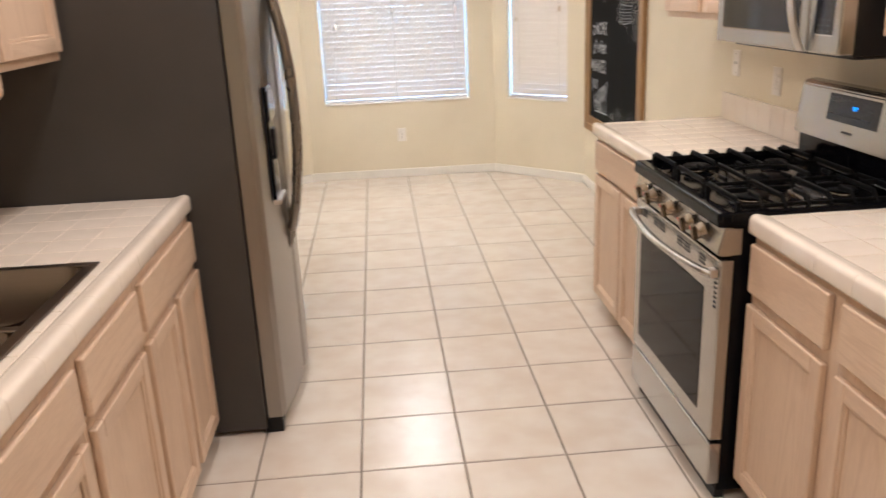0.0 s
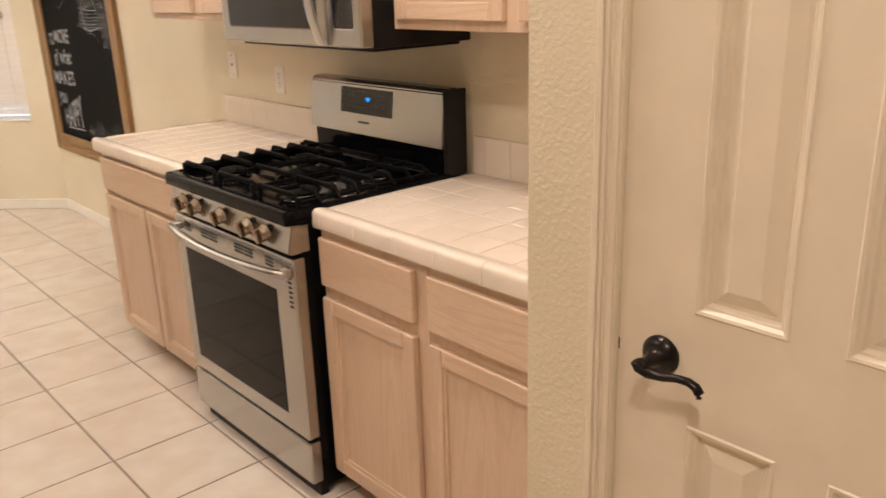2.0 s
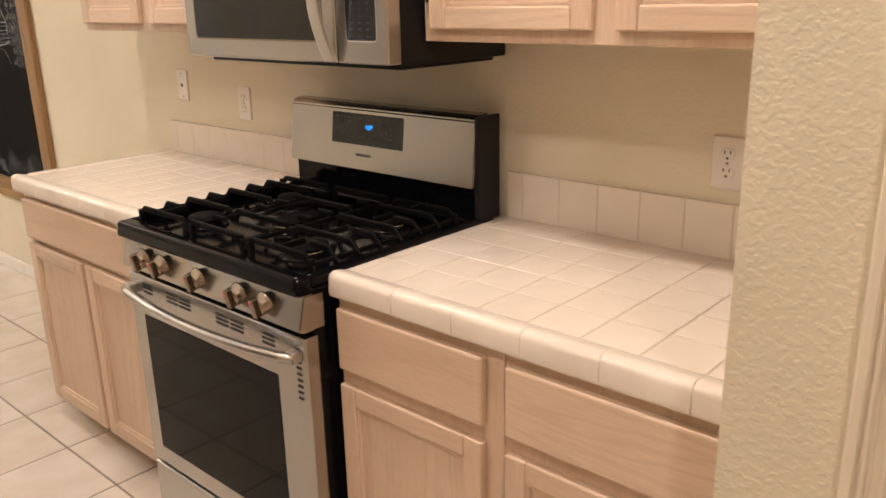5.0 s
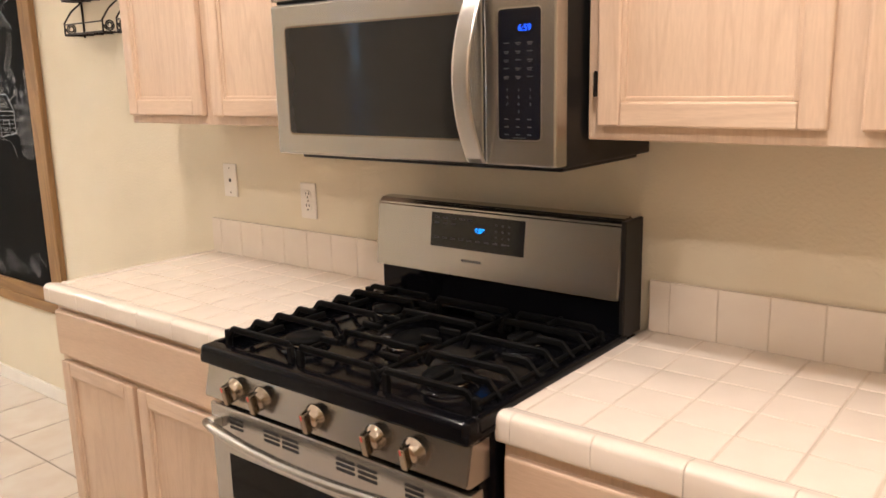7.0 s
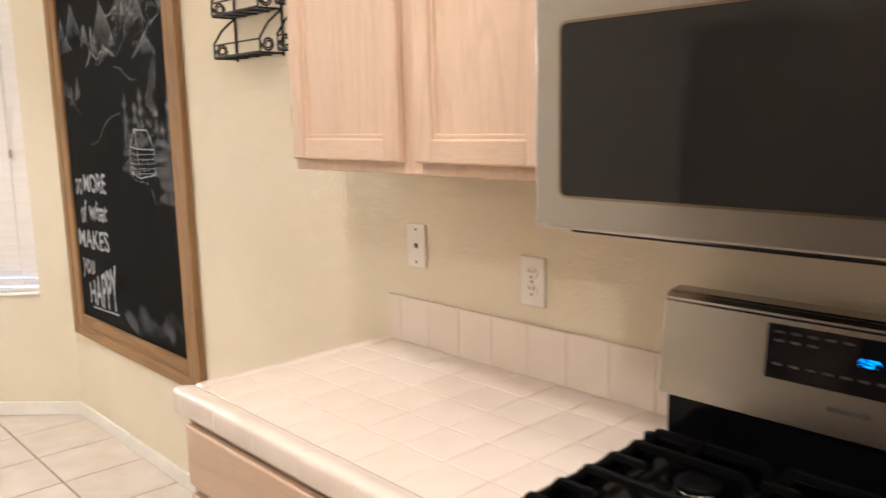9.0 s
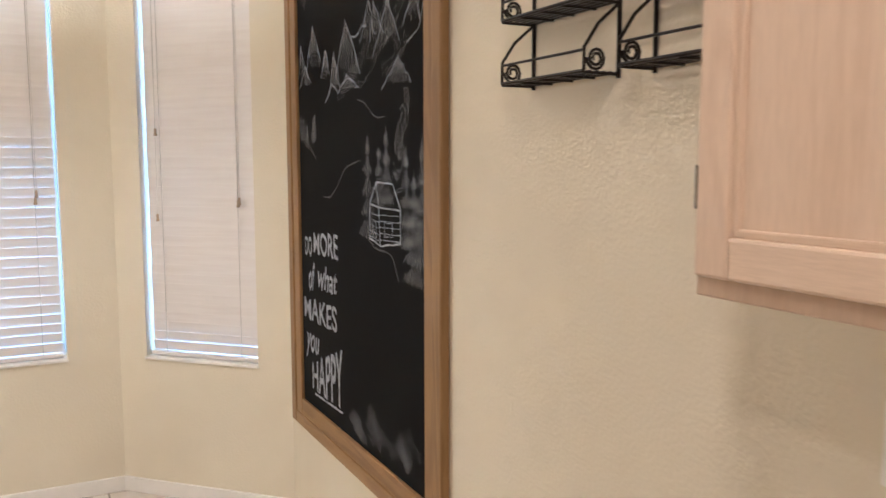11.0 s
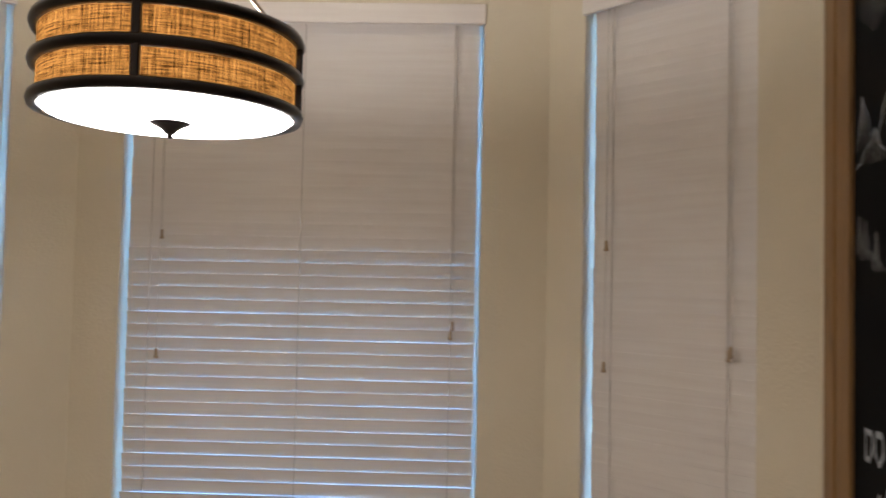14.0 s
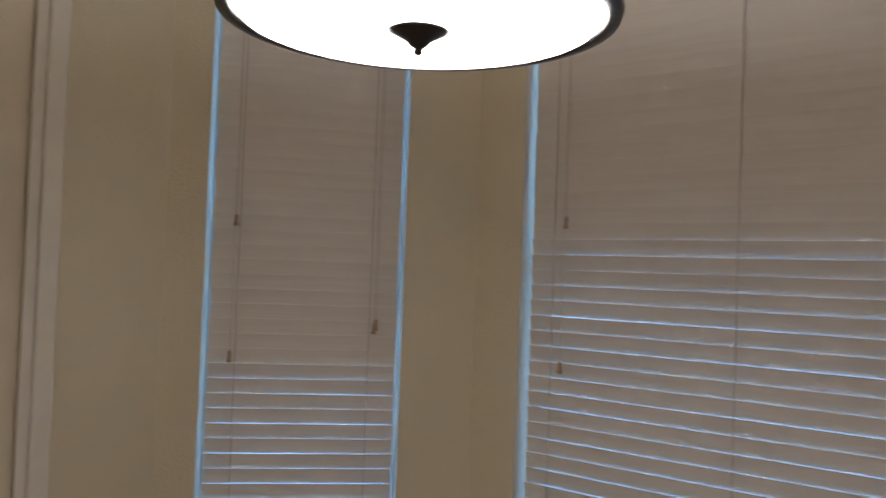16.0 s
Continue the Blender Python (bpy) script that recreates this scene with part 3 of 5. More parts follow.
def frame_door(parent, x, s, y0, y1, z0, z1, rail=0.046):
    """A flat-panel cabinet door: a sunk panel with a stepped lip inside two stiles and two rails."""
    t, lip = 0.019, 0.009

    def member(bm, ya, yb, za, zb, d, bev):
        a, b = sorted((x, x + s * d))
        return add_box(bm, (a, ya, za), (b, yb, zb), bev)

    bm = member(bmesh.new(), y0 + rail - 0.002, y1 - rail + 0.002, z0 + rail - 0.002, z1 - rail + 0.002, t - 0.012, 0)
    door = part("door", bm, MAPLE, parent)
    for ya, yb in ((y0, y0 + rail), (y1 - rail, y1)):
        part("stile", member(bmesh.new(), ya, yb, z0, z1, t, 0.004), MAPLE, door)
    for za, zb in ((z0, z0 + rail), (z1 - rail, z1)):
        part("rail", member(bmesh.new(), y0 + rail + 0.0004, y1 - rail - 0.0004, za, zb, t - 0.0003, 0.004), MAPLE_H, door)
    for ya, yb in ((y0 + rail - 0.001, y0 + rail + lip), (y1 - rail - lip, y1 - rail + 0.001)):
        part("panel_lip", member(bmesh.new(), ya, yb, z0 + rail, z1 - rail, t - 0.006, 0.002), MAPLE, door)
    for za, zb in ((z0 + rail - 0.001, z0 + rail + lip), (z1 - rail - lip, z1 - rail + 0.001)):
        part("panel_lip", member(bmesh.new(), y0 + rail + lip, y1 - rail - lip, za, zb, t - 0.0062, 0.002), MAPLE_H, door)
    return door


def hinge(x, s, y, z, door):
    bm = bmesh.new()
    a, b = sorted((x, x + s * 0.012))
    add_box(bm, (a, y - 0.006, z - 0.022), (b, y + 0.006, z + 0.022), 0.003)
    add_tube(bm, [(x + s * 0.012, y, z - 0.024), (x + s * 0.012, y, z + 0.024)], 0.004, 8)
    part("hinge", bm, BRONZE, door, "dark bronze hinge")


def cabinet(name, s, back, front, y0, y1, z0, z1, doors=(), drawers=(), hinges=(), toe=0.0, label="", group="", low=0.0):
    """A cabinet unit: carcass with face frame, doors and drawer fronts on its face plane x = front."""
    c = thing(name, ((back + front) / 2, (y0 + y1) / 2, z0), label, "cabinet", group)
    a, b = sorted((back, front))
    part("body", box((a, y0, z0 + toe), (b, y1, z1 if not low else low), 0.002, 1), MAPLE, c)
    if low:
        a2, b2 = sorted((front, front - s * 0.02))
        part("face_frame", box((a2, y0, low), (b2, y1, z1), 0.001, 1), MAPLE, c)
    if toe:
        a2, b2 = sorted((back, front - s * 0.075))
        part("toe_kick", box((a2, y0 + 0.001, z0), (b2, y1 - 0.001, z0 + toe)), MAPLE_H, c, "shadowed recessed toe kick")
    for d in doors:
        ob = frame_door(c, front + s * 0.0005, s, *d)
        for yh, zh in hinges:
            if abs(yh - d[0]) < 0.03 or abs(yh - d[1]) < 0.03:
                hinge(front, s, yh, zh, ob)
    for ya, yb, za, zb in drawers:
        bm = slab(front + s * 0.0005, s, ya, yb, za, zb, 0.019, 0.005)
        part("drawer_front", bm, MAPLE_H, c)
    return c


LOW_E = "pickled maple base cabinets by the range"
UP_E = "pickled maple wall cabinets by the microwave"
FACE = 1.394
cabinet("base_cabinet", -1, EAST, FACE, 2.870, 3.322, 0, 0.862, [(2.912, 3.312, 0.09, 0.655)], [(2.912, 3.312, 0.69, 0.832)], toe=0.085, label="pale maple base cabinet with drawer and door beside the range", group=LOW_E)
cabinet("base_cabinet", -1, EAST, FACE, 2.413, 2.868, 0, 0.862, [(2.43, 2.857, 0.09, 0.655)], [(2.43, 2.857, 0.69, 0.832)], toe=0.085, label="pale maple base cabinet with drawer and door against the wall", group=LOW_E)
cabinet("base_cabinet", -1, EAST, FACE, 4.09, 4.955, 0, 0.862, [(4.545, 4.935, 0.09, 0.68), (4.13, 4.522, 0.09, 0.68)], [(4.13, 4.94, 0.70, 0.838)], toe=0.085, label="pale maple two-door base cabinet at the end of the run", group=LOW_E)
UF = 1.694
cabinet("wall_cabinet", -1, EAST, UF, 4.15, 4.937, 1.377, 2.14, [(4.543, 4.922, 1.402, 2.12), (4.165, 4.495, 1.402, 2.12)], hinges=[(4.925, 1.50), (4.925, 2.02)], label="pale maple two-door wall cabinet beside the microwave", group=UP_E)
cabinet("wall_cabinet", -1, EAST, UF, 2.412, 3.325, 1.369, 2.14, [(2.888, 3.297, 1.396, 2.12), (2.43, 2.838, 1.396, 2.12)], hinges=[(3.304, 1.475), (3.304, 2.02)], label="pale maple two-door wall cabinet above the counter", group=UP_E)

LOW_W = "pickled maple base cabinets under the sink counter"
LFACE = -0.282
for ya, yb in ((3.272, 3.93), (2.822, 3.271), (2.352, 2.821), (1.882, 2.351), (1.61, 1.881)):
    leaves = [(3.632, yb - 0.016, 0.09, 0.668), (ya + 0.018, 3.588, 0.09, 0.668)] if yb > 3.8 else [(ya + 0.024, yb - 0.024, 0.09, 0.668)]
    cabinet("base_cabinet", 1, KWEST - 0.08, LFACE, ya, yb, 0, 0.862, leaves, [(ya + 0.022, yb - 0.020, 0.70, 0.835)], toe=0.085, label="pale maple two-door base cabinet beside the fridge" if yb > 3.8 else "pale maple base cabinet with drawer front under the sink counter", group=LOW_W, low=0.69)
cabinet("wall_cabinet", 1, KWEST - 0.08, -0.597, 3.05, 3.93, 1.372, 2.14, [(3.50, 3.915, 1.398, 2.12), (3.07, 3.48, 1.398, 2.12)], label="pale maple wall cabinet beside the fridge", group="")


# ---- tiled counters ----
def cap_piece(x, s, y0, y1, ztop):
    """One bullnose edge tile: a rounded lip standing over the counter's front."""
    bm = bmesh.new()
    prof = [(0.052, -0.002), (0.052, 0.0), (0.046, 0.001), (0.038, 0.003), (0.030, 0.0052), (0.023, 0.0066), (0.016, 0.0068), (0.010, 0.0055), (0.005, 0.0025), (0.0018, -0.002), (0.0, -0.008), (0.0, -0.040), (0.001, -0.045), (0.004, -0.0485), (0.012, -0.049), (0.012, -0.002)]
    g = 0.0007
    a = [bm.verts.new((x - s * p, y0 + g, ztop + q)) for p, q in prof]
    b = [bm.verts.new((x - s * p, y1 - g, ztop + q)) for p, q in prof]
    n = len(prof)
    for k in range(n):
        bm.faces.new((a[k], a[(k + 1) % n], b[(k + 1) % n], b[k]))
    for row in (a, b):
        bm.faces.new([bm.verts.new(v.co) for v in row])
    bmesh.ops.recalc_face_normals(bm, faces=bm.faces)
    return bm


ZC = 0.903
TP, CP = 0.1125, 0.158
ZL = 0.913


def piece_mesh(name, lo, hi, bevel, mat):
    bm = box(lo, hi, bevel, 1)
    me = bpy.data.meshes.new(name)
    bm.to_mesh(me)
    bm.free()
    me.materials.append(mat)
    return me


def lay(name, me, parent, x, y, z):
    ob = new(name, me)
    ob.parent = parent
    ob.location = Vector((x, y, z)) - ORIGIN[parent]
    return ob


def countertop(s, back, front, y0, y1, start, label, hole=None, splash=True, free_end=None, ZC=ZC):
    """A tiled worktop. s: the side its front looks to; start: a joint's y."""
    c = thing("countertop", ((back + front) / 2, (y0 + y1) / 2, 0.862), label, "countertop")
    inner = front - s * 0.053
    bm = bmesh.new()
    a, b = sorted((back, front - s * 0.013))
    if hole:
        hx0, hx1, hy0, hy1 = hole
        for lo, hi in (((a, y0), (b, hy0)), ((a, hy1), (b, y1)), ((a, hy0), (hx0, hy1)), ((hx1, hy0), (b, hy1))):
            add_box(bm, (lo[0], lo[1], 0.862), (hi[0], hi[1], ZC - 0.002))
    else:
        add_box(bm, (a, y0, 0.862), (b, y1, ZC - 0.002))
    part("grout_bed", bm, CGROUT, c)
    k0, k1 = math.floor((y0 - start) / TP), math.ceil((y1 - start) / TP)
    a, b = sorted((back, inner))
    nx = math.ceil((b - a) / TP - 0.05)
    cache = {}
    g = 0.0021
    for i in range(nx):
        # rows count from the front edge back
        xa, xb = (inner - s * i * TP, inner - s * min((i + 1) * TP, b - a))
        xa, xb = sorted((xa, xb))
        for k in range(k0, k1):
            ya, yb = max(y0, start + k * TP), min(y1, start + (k + 1) * TP)
            if yb - ya < 0.012:
                continue
            if hole and xb > hole[0] and xa < hole[1] and yb > hole[2] and ya < hole[3]:
                # cut tiles keep the strip outside the sink
                if xb > hole[1] + 0.006 and xa < hole[1]:
                    xa2 = hole[1]
                    me = piece_mesh("tile", (-(xb - xa2) / 2 + g, -(yb - ya) / 2 + g, -0.006), ((xb - xa2) / 2 - g, (yb - ya) / 2 - g, 0), 0.0012, CTILE)
                    lay("tile", me, c, (xa2 + xb) / 2, (ya + yb) / 2, ZC)
                continue
            key = (round(xb - xa, 3), round(yb - ya, 3))
            if key not in cache:
                cache[key] = piece_mesh("tile", (-key[0] / 2 + g, -key[1] / 2 + g, -0.006), (key[0] / 2 - g, key[1] / 2 - g, 0), 0.0012, CTILE)
            lay("tile", cache[key], c, (xa + xb) / 2, (ya + yb) / 2, ZC + random.uniform(-0.0003, 0.0003))
    for k in range(math.floor((y0 - start) / CP), math.ceil((y1 - start) / CP)):
        ya, yb = max(y0, start + k * CP), min(y1, start + (k + 1) * CP)
        if yb - ya > 0.012:
            ob = part("edge_tile", cap_piece(front, s, ya, yb, ZC), CTILE, c)
            for f in ob.data.polygons:
                f.use_smooth = len(f.vertices) == 4
    if free_end is not None:
        # bullnose tiles along the free end
        bm = box((min(inner, back), free_end - 0.030, ZC - 0.049), (max(inner, back), free_end + 0.006, ZC + 0.004), 0.010, 3)
        part("end_tile", bm, CTILE, c)
    if splash:
        sp = 0.1115
        part("splash_grout", box((back - 0.0105, y0, ZC), (back - 0.0005, y1 - 0.010, ZC + 0.121)), SGROUT, c)
        k = 0
        y = y1 - 0.010
        cache = {}
        while y > y0 + 0.01:
            ya = max(y0, y - (sp if k else 0.05))
            k += 1
            key = round(y - ya, 3)
            if key not in cache:
                cache[key] = piece_mesh("backsplash_tile", (-0.012, -key / 2 + 0.0009, 0), (0, key / 2 - 0.0009, 0.122), 0.0015, CTILE)
            lay("backsplash_tile", cache[key], c, back - 0.001, (ya + y) / 2, ZC - 0.0008)
            y = ya
    return c


countertop(-1, EAST, 1.374, 2.412, 3.3295, 3.298, "white tiled countertop with bullnose edge beside the range")
countertop(-1, EAST, 1.374, 4.084, 4.992, 4.958, "white tiled countertop at the end of the run", free_end=4.990)
countertop(1, KWEST - 0.08, -0.264, 1.60, 3.938, 3.938, "white tiled sink countertop with bullnose edge", hole=(-0.86, -0.352, 2.42, 3.235), splash=False, ZC=ZL)


# ---- sink ----
def sink():
    x0, x1, y0, y1 = -0.875, -0.340, 2.405, 3.25
    k = thing("kitchen_sink", (-0.6, 2.83, 0.70), "dark stainless double-bowl kitchen sink set in tile", "sink")
    bm = bmesh.new()
    zr = ZL + 0.007

    def ring(lo, hi, z, r, n=5):
        out = []
        for cx, cy, a0 in ((hi[0] - r, hi[1] - r, 0), (lo[0] + r, hi[1] - r, 90), (lo[0] + r, lo[1] + r, 180), (hi[0] - r, lo[1] + r, 270)):
            for q in range(n):
                a = radians(a0 + 90 * q / (n - 1))
                out.append(bm.verts.new((cx + r * math.cos(a), cy + r * math.sin(a), z)))
        return out

    def strip(a, b):
        for q in range(len(a)):
            bm.faces.new((a[q], a[(q + 1) % len(a)], b[(q + 1) % len(b)], b[q]))

    bowls = [((x0 + 0.06, y0 + 0.025), (x1 - 0.028, (y0 + y1) / 2 - 0.012)), ((x0 + 0.06, (y0 + y1) / 2 + 0.012), (x1 - 0.028, y1 - 0.028))]
    for lo, hi in bowls:
        bm = bmesh.new()
        rings = []
        for inset, z, r in ((0, zr, 0.05), (0.004, zr - 0.006, 0.05), (0.010, zr - 0.12, 0.055), (0.018, zr - 0.165, 0.06), (0.05, zr - 0.185, 0.06)):
            rings.append(ring((lo[0] + inset, lo[1] + inset), (hi[0] - inset, hi[1] - inset), z, r))
        for a, b in zip(rings, rings[1:]):
            strip(a, b)
        bm.faces.new(rings[-1])
        bmesh.ops.recalc_face_normals(bm, faces=bm.faces)
        part("bowl", bm, SINKM, k, "", True)
    bm = bmesh.new()
    for lo, hi in (((x0, y0), (x1, y0 + 0.027)), ((x0, y1 - 0.030), (x1, y1)), ((x1 - 0.030, y0 + 0.027), (x1, y1 - 0.030)), ((x0, y0 + 0.027), (x0 + 0.062, y1 - 0.03)), ((x0 + 0.062, (y0 + y1) / 2 - 0.014), (x1 - 0.03, (y0 + y1) / 2 + 0.014))):
        add_box(bm, (lo[0], lo[1], ZL + 0.0015), (hi[0], hi[1], zr), 0.003)
    part("rim", bm, SINKM, k)
    for lo, hi in bowls:
        part("drain", lathe([(0.045, 0.0), (0.043, 0.003), (0.030, 0.001), (0.028, -0.004)], Matrix.Translation(((lo[0] + hi[0]) / 2, (lo[1] + hi[1]) / 2, zr - 0.184)), 24), CHROME, k, "round steel drain", True)


sink()


# ---- range ----
def stove():
    y0, y1, xf = 3.331, 4.079, 1.302
    ym = (y0 + y1) / 2
    r = thing("gas_range", (1.65, ym, 0), "stainless steel gas range with black cooktop and oven", "range")
    part("body", box((xf + 0.03, y0 + 0.002, 0.03), (1.975, y1 - 0.002, 0.893), 0.003), BLACK, r, "black enamelled sides")
    # drawer
    dr = part("storage_drawer", box((xf, y0, 0.055), (xf + 0.04, y1, 0.196), 0.006), STEEL, r)
    part("foot_rail", box((xf + 0.03, y0 + 0.01, 0.0), (xf + 0.06, y1 - 0.01, 0.053)), BLACKP, r)
    # oven door: steel frame round dark glass
    za, zb = 0.208, 0.778
    door = part("oven_door", box((xf, y0, za), (xf + 0.04, y1, zb), 0.005), STEEL, r)
    part("oven_glass", box((xf - 0.0015, y0 + 0.105, za + 0.055), (xf + 0.01, y1 - 0.062, 0.665), 0.001, 1), BGLASS, door, "black reflective glass")
    # slots beside the glass and vents above the handle
    bm = bmesh.new()
    for k in range(9):
        z = 0.745 - k * 0.0145
        add_box(bm, (xf - 0.0012, y0 + 0.018, z), (xf + 0.001, y0 + 0.034, z + 0.006))
    part("side_vent", bm, DARKSLOT, door)
    for yc, w in ((y1 - 0.095, 0.045), (y1 - 0.215, 0.05), (y1 - 0.275, 0.05), (y0 + 0.31, 0.05), (y0 + 0.25, 0.05), (y0 + 0.13, 0.045)):
        bm = bmesh.new()
        for k in range(3):
            add_box(bm, (xf - 0.0012, yc - w / 2, 0.752 - k * 0.011), (xf + 0.001, yc + w / 2, 0.758 - k * 0.011))
        part("door_vent", bm, DARKSLOT, door)
    pts = []
    n = 20
    for k in range(n + 1):
        u = k / n
        pts.append((xf - 0.018 - 0.038 * math.sin(math.pi * u) ** 0.65, y1 - 0.012 - u * (y1 - y0 - 0.03), 0.735 - 0.006 * math.sin(math.pi * u)))
    hd = part("handle", tube(pts, 0.0135, 12, 0.85), STEEL, door, "bowed steel handle", True)
    for yy in (y0 + 0.028, y1 - 0.028):
        part("bracket", box((xf - 0.022, yy - 0.014, 0.722), (xf + 0.001, yy + 0.014, 0.748), 0.004), STEEL_V, hd)
    # knob panel, leaning back
    bm = bmesh.new()
    prof = [(xf - 0.012, 0.797), (xf + 0.006, 0.872), (xf + 0.06, 0.872), (xf + 0.06, 0.79), (xf, 0.79)]
    a = [bm.verts.new((x, y0, z)) for x, z in prof]
    b = [bm.verts.new((x, y1, z)) for x, z in prof]
    for k in range(5):
        bm.faces.new((a[k], a[(k + 1) % 5], b[(k + 1) % 5], b[k]))
    bm.faces.new(a), bm.faces.new(b[::-1])
    bmesh.ops.recalc_face_normals(bm, faces=bm.faces)
    bmesh.ops.bevel(bm, geom=list(bm.edges), offset=0.003, segments=2, affect="EDGES")
    cp = part("control_panel", bm, STEEL, r)
    for yk in (3.965, 3.876, 3.712, 3.548, 3.452):
        m = Matrix.Translation((xf - 0.003, yk, 0.836)) @ Matrix.Rotation(radians(-90 - 13), 4, "Y")
        kn = part("knob", lathe([(0.0265, 0.0), (0.0265, 0.004), (0.0235, 0.006), (0.0225, 0.022), (0.0205, 0.026)], m, 24), CHROME, cp, "bronze-toned metal knob", True)
        part("grip", box((-0.0225, -0.0075, 0.012), (0.0225, 0.0075, 0.040), 0.003, 2, m), CHROME, kn)
        part("pointer", box((0.012, -0.002, 0.0395), (0.022, 0.002, 0.0408), 0, 1, m), RED, kn)
    # cooktop tray
    ct0, ct1 = 0.874, 0.917
    top = part("cooktop", box((xf - 0.014, y0 - 0.004, ct0), (1.90, y1 + 0.004, ct0 + 0.022), 0.006, 3), BLACK, r, "glossy black enamel cooktop")
    for lo, hi, bev in (((xf - 0.014, y0 - 0.004), (xf + 0.030, y1 + 0.004), 0.012), ((1.86, y0 - 0.004), (1.90, y1 + 0.004), 0.008), ((xf + 0.02, y0 - 0.004), (1.87, y0 + 0.018), 0.008), ((xf + 0.02, y1 - 0.018), (1.87, y1 + 0.004), 0.008)):
        part("rim", box((lo[0], lo[1], ct0 + 0.004), (hi[0], hi[1], ct1), bev, 4), BLACK, top)
    # burners
    for bx, by, rr in ((1.455, y0 + 0.165, 0.052), (1.735, y0 + 0.165, 0.042), (1.455, y1 - 0.165, 0.046), (1.735, y1 - 0.165, 0.036), (1.595, ym, 0.044)):
        m = Matrix.Translation((bx, by, ct0 + 0.020)) @ Matrix.Diagonal((1.7 if by == ym else 1, 1, 1, 1))
        part("burner_base", lathe([(rr + 0.014, 0.0), (rr + 0.012, 0.005), (rr * 0.95, 0.009), (rr * 0.8, 0.011)], m, 24), BLACK, top, "", True)
        part("burner_ring", lathe([(rr * 0.86, 0.008), (rr * 0.90, 0.009), (rr * 0.90, 0.0195), (rr * 0.86, 0.020)], m, 24), BRIGHT, top, "bright burner ring", True)
        part("burner_cap", lathe([(rr * 0.9, 0.0195), (rr, 0.021), (rr, 0.027), (rr * 0.9, 0.031), (rr * 0.4, 0.0325)], m, 24), IRON, top, "", True)
    # three cast-iron grates: long bars with bent ends, short teeth between them on the outer sides
    zt = 0.944
    span = (y1 - y0 - 0.016) / 3
    for gidx in range(3):
        ga, gb = y0 + 0.008 + gidx * span + 0.003, y0 + 0.008 + (gidx + 1) * span - 0.003
        bm = bmesh.new()

        def bar(p, q, w=0.0045, h=0.0075):
            p, q = Vector(p), Vector(q)
            d = (q - p)
            n = d.length
            d.normalize()
            s = d.cross(Vector((0, 0, 1))).normalized()
            u = s.cross(d)
            m = Matrix(((d.x, s.x, u.x, p.x), (d.y, s.y, u.y, p.y), (d.z, s.z, u.z, p.z), (0, 0, 0, 1)))
            add_box(bm, (0, -w, -h), (n, w, h), 0.0025, 1, m)

        yc = (ga + gb) / 2
        xs = [1.352 + k * 0.0665 for k in range(8)]
        if gidx == 1:
            for k in (0, 2, 5, 7):
                bar((xs[k], ga + 0.012, zt), (xs[k], gb - 0.012, zt))
                for yy, d in ((ga, 1), (gb, -1)):
                    bar((xs[k], yy + d * 0.018, zt + 0.001), (xs[k], yy + d * 0.003, zt - 0.030))
            for k in (1, 3, 4, 6):
                for yy, d in ((ga, 1), (gb, -1)):
                    bar((xs[k], yy + d * 0.004, zt), (xs[k], yy + d * 0.060, zt))
            # a bowed bar round the oval burner
            arc = [(1.595 + 0.105 * math.sin(math.pi * (q / 8 - 0.5)), yc + 0.050 * math.cos(math.pi * (q / 8 - 0.5)), zt - 0.002) for q in range(9)]
            for p, q in zip(arc, arc[1:]):
                bar(p, q, 0.004, 0.006)
            for yy in (ga + 0.008, gb - 0.008):
                bar((xs[0], yy, zt - 0.012), (xs[-1], yy, zt - 0.012), 0.004, 0.006)
        else:
            out, inn, d = (ga, gb, 1) if gidx == 0 else (gb, ga, -1)
            for k, x in enumerate(xs):
                bar((x, out + d * 0.034, zt + 0.002), (x, out + d * 0.004, zt - 0.030))
                if k % 2 == 0 or k == 7:
                    bar((x, out + d * 0.030, zt), (x, inn - d * 0.014, zt))
                    bar((x, inn - d * 0.018, zt + 0.001), (x, inn - d * 0.003, zt - 0.030))
                else:
                    bar((x, out + d * 0.030, zt), (x, out + d * 0.092, zt))
            for xc in (1.455, 1.735):
                bar((xc - 0.100, yc, zt + 0.001), (xc - 0.030, yc, zt + 0.001))
                bar((xc + 0.030, yc, zt + 0.001), (xc + 0.100, yc, zt + 0.001))
            bar((xs[0], out + d * 0.014, zt - 0.020), (xs[-1], out + d * 0.014, zt - 0.020), 0.004, 0.006)
        for x in (xs[0], xs[-1]):
            for yy in (ga + 0.012, gb - 0.012):
                add_box(bm, (x - 0.007, yy - 0.007, 0.896), (x + 0.007, yy + 0.007, zt - 0.004), 0.002, 1)
        part("grate", bm, IRON, top, "cast-iron cooking grate")
    # back guard
    bx = 1.885
    part("riser", box((bx + 0.006, y0 + 0.012, 0.90), (1.972, y1 - 0.012, 1.0), 0.004), BLACK, r, "black riser under the back guard")
    bm = bmesh.new()
    prof = [(bx - 0.010, 0.993), (bx + 0.010, 1.163), (bx + 0.022, 1.176), (bx + 0.060, 1.180), (bx + 0.060, 0.993)]
    a = [bm.verts.new((x, y0 + 0.012, z)) for x, z in prof]
    b = [bm.verts.new((x, y1, z)) for x, z in prof]
    for k in range(5):
        bm.faces.new((a[k], a[(k + 1) % 5], b[(k + 1) % 5], b[k]))
    bm.faces.new(a), bm.faces.new(b[::-1])
    bmesh.ops.recalc_face_normals(bm, faces=bm.faces)
    bmesh.ops.bevel(bm, geom=list(bm.edges), offset=0.004, segments=2, affect="EDGES")
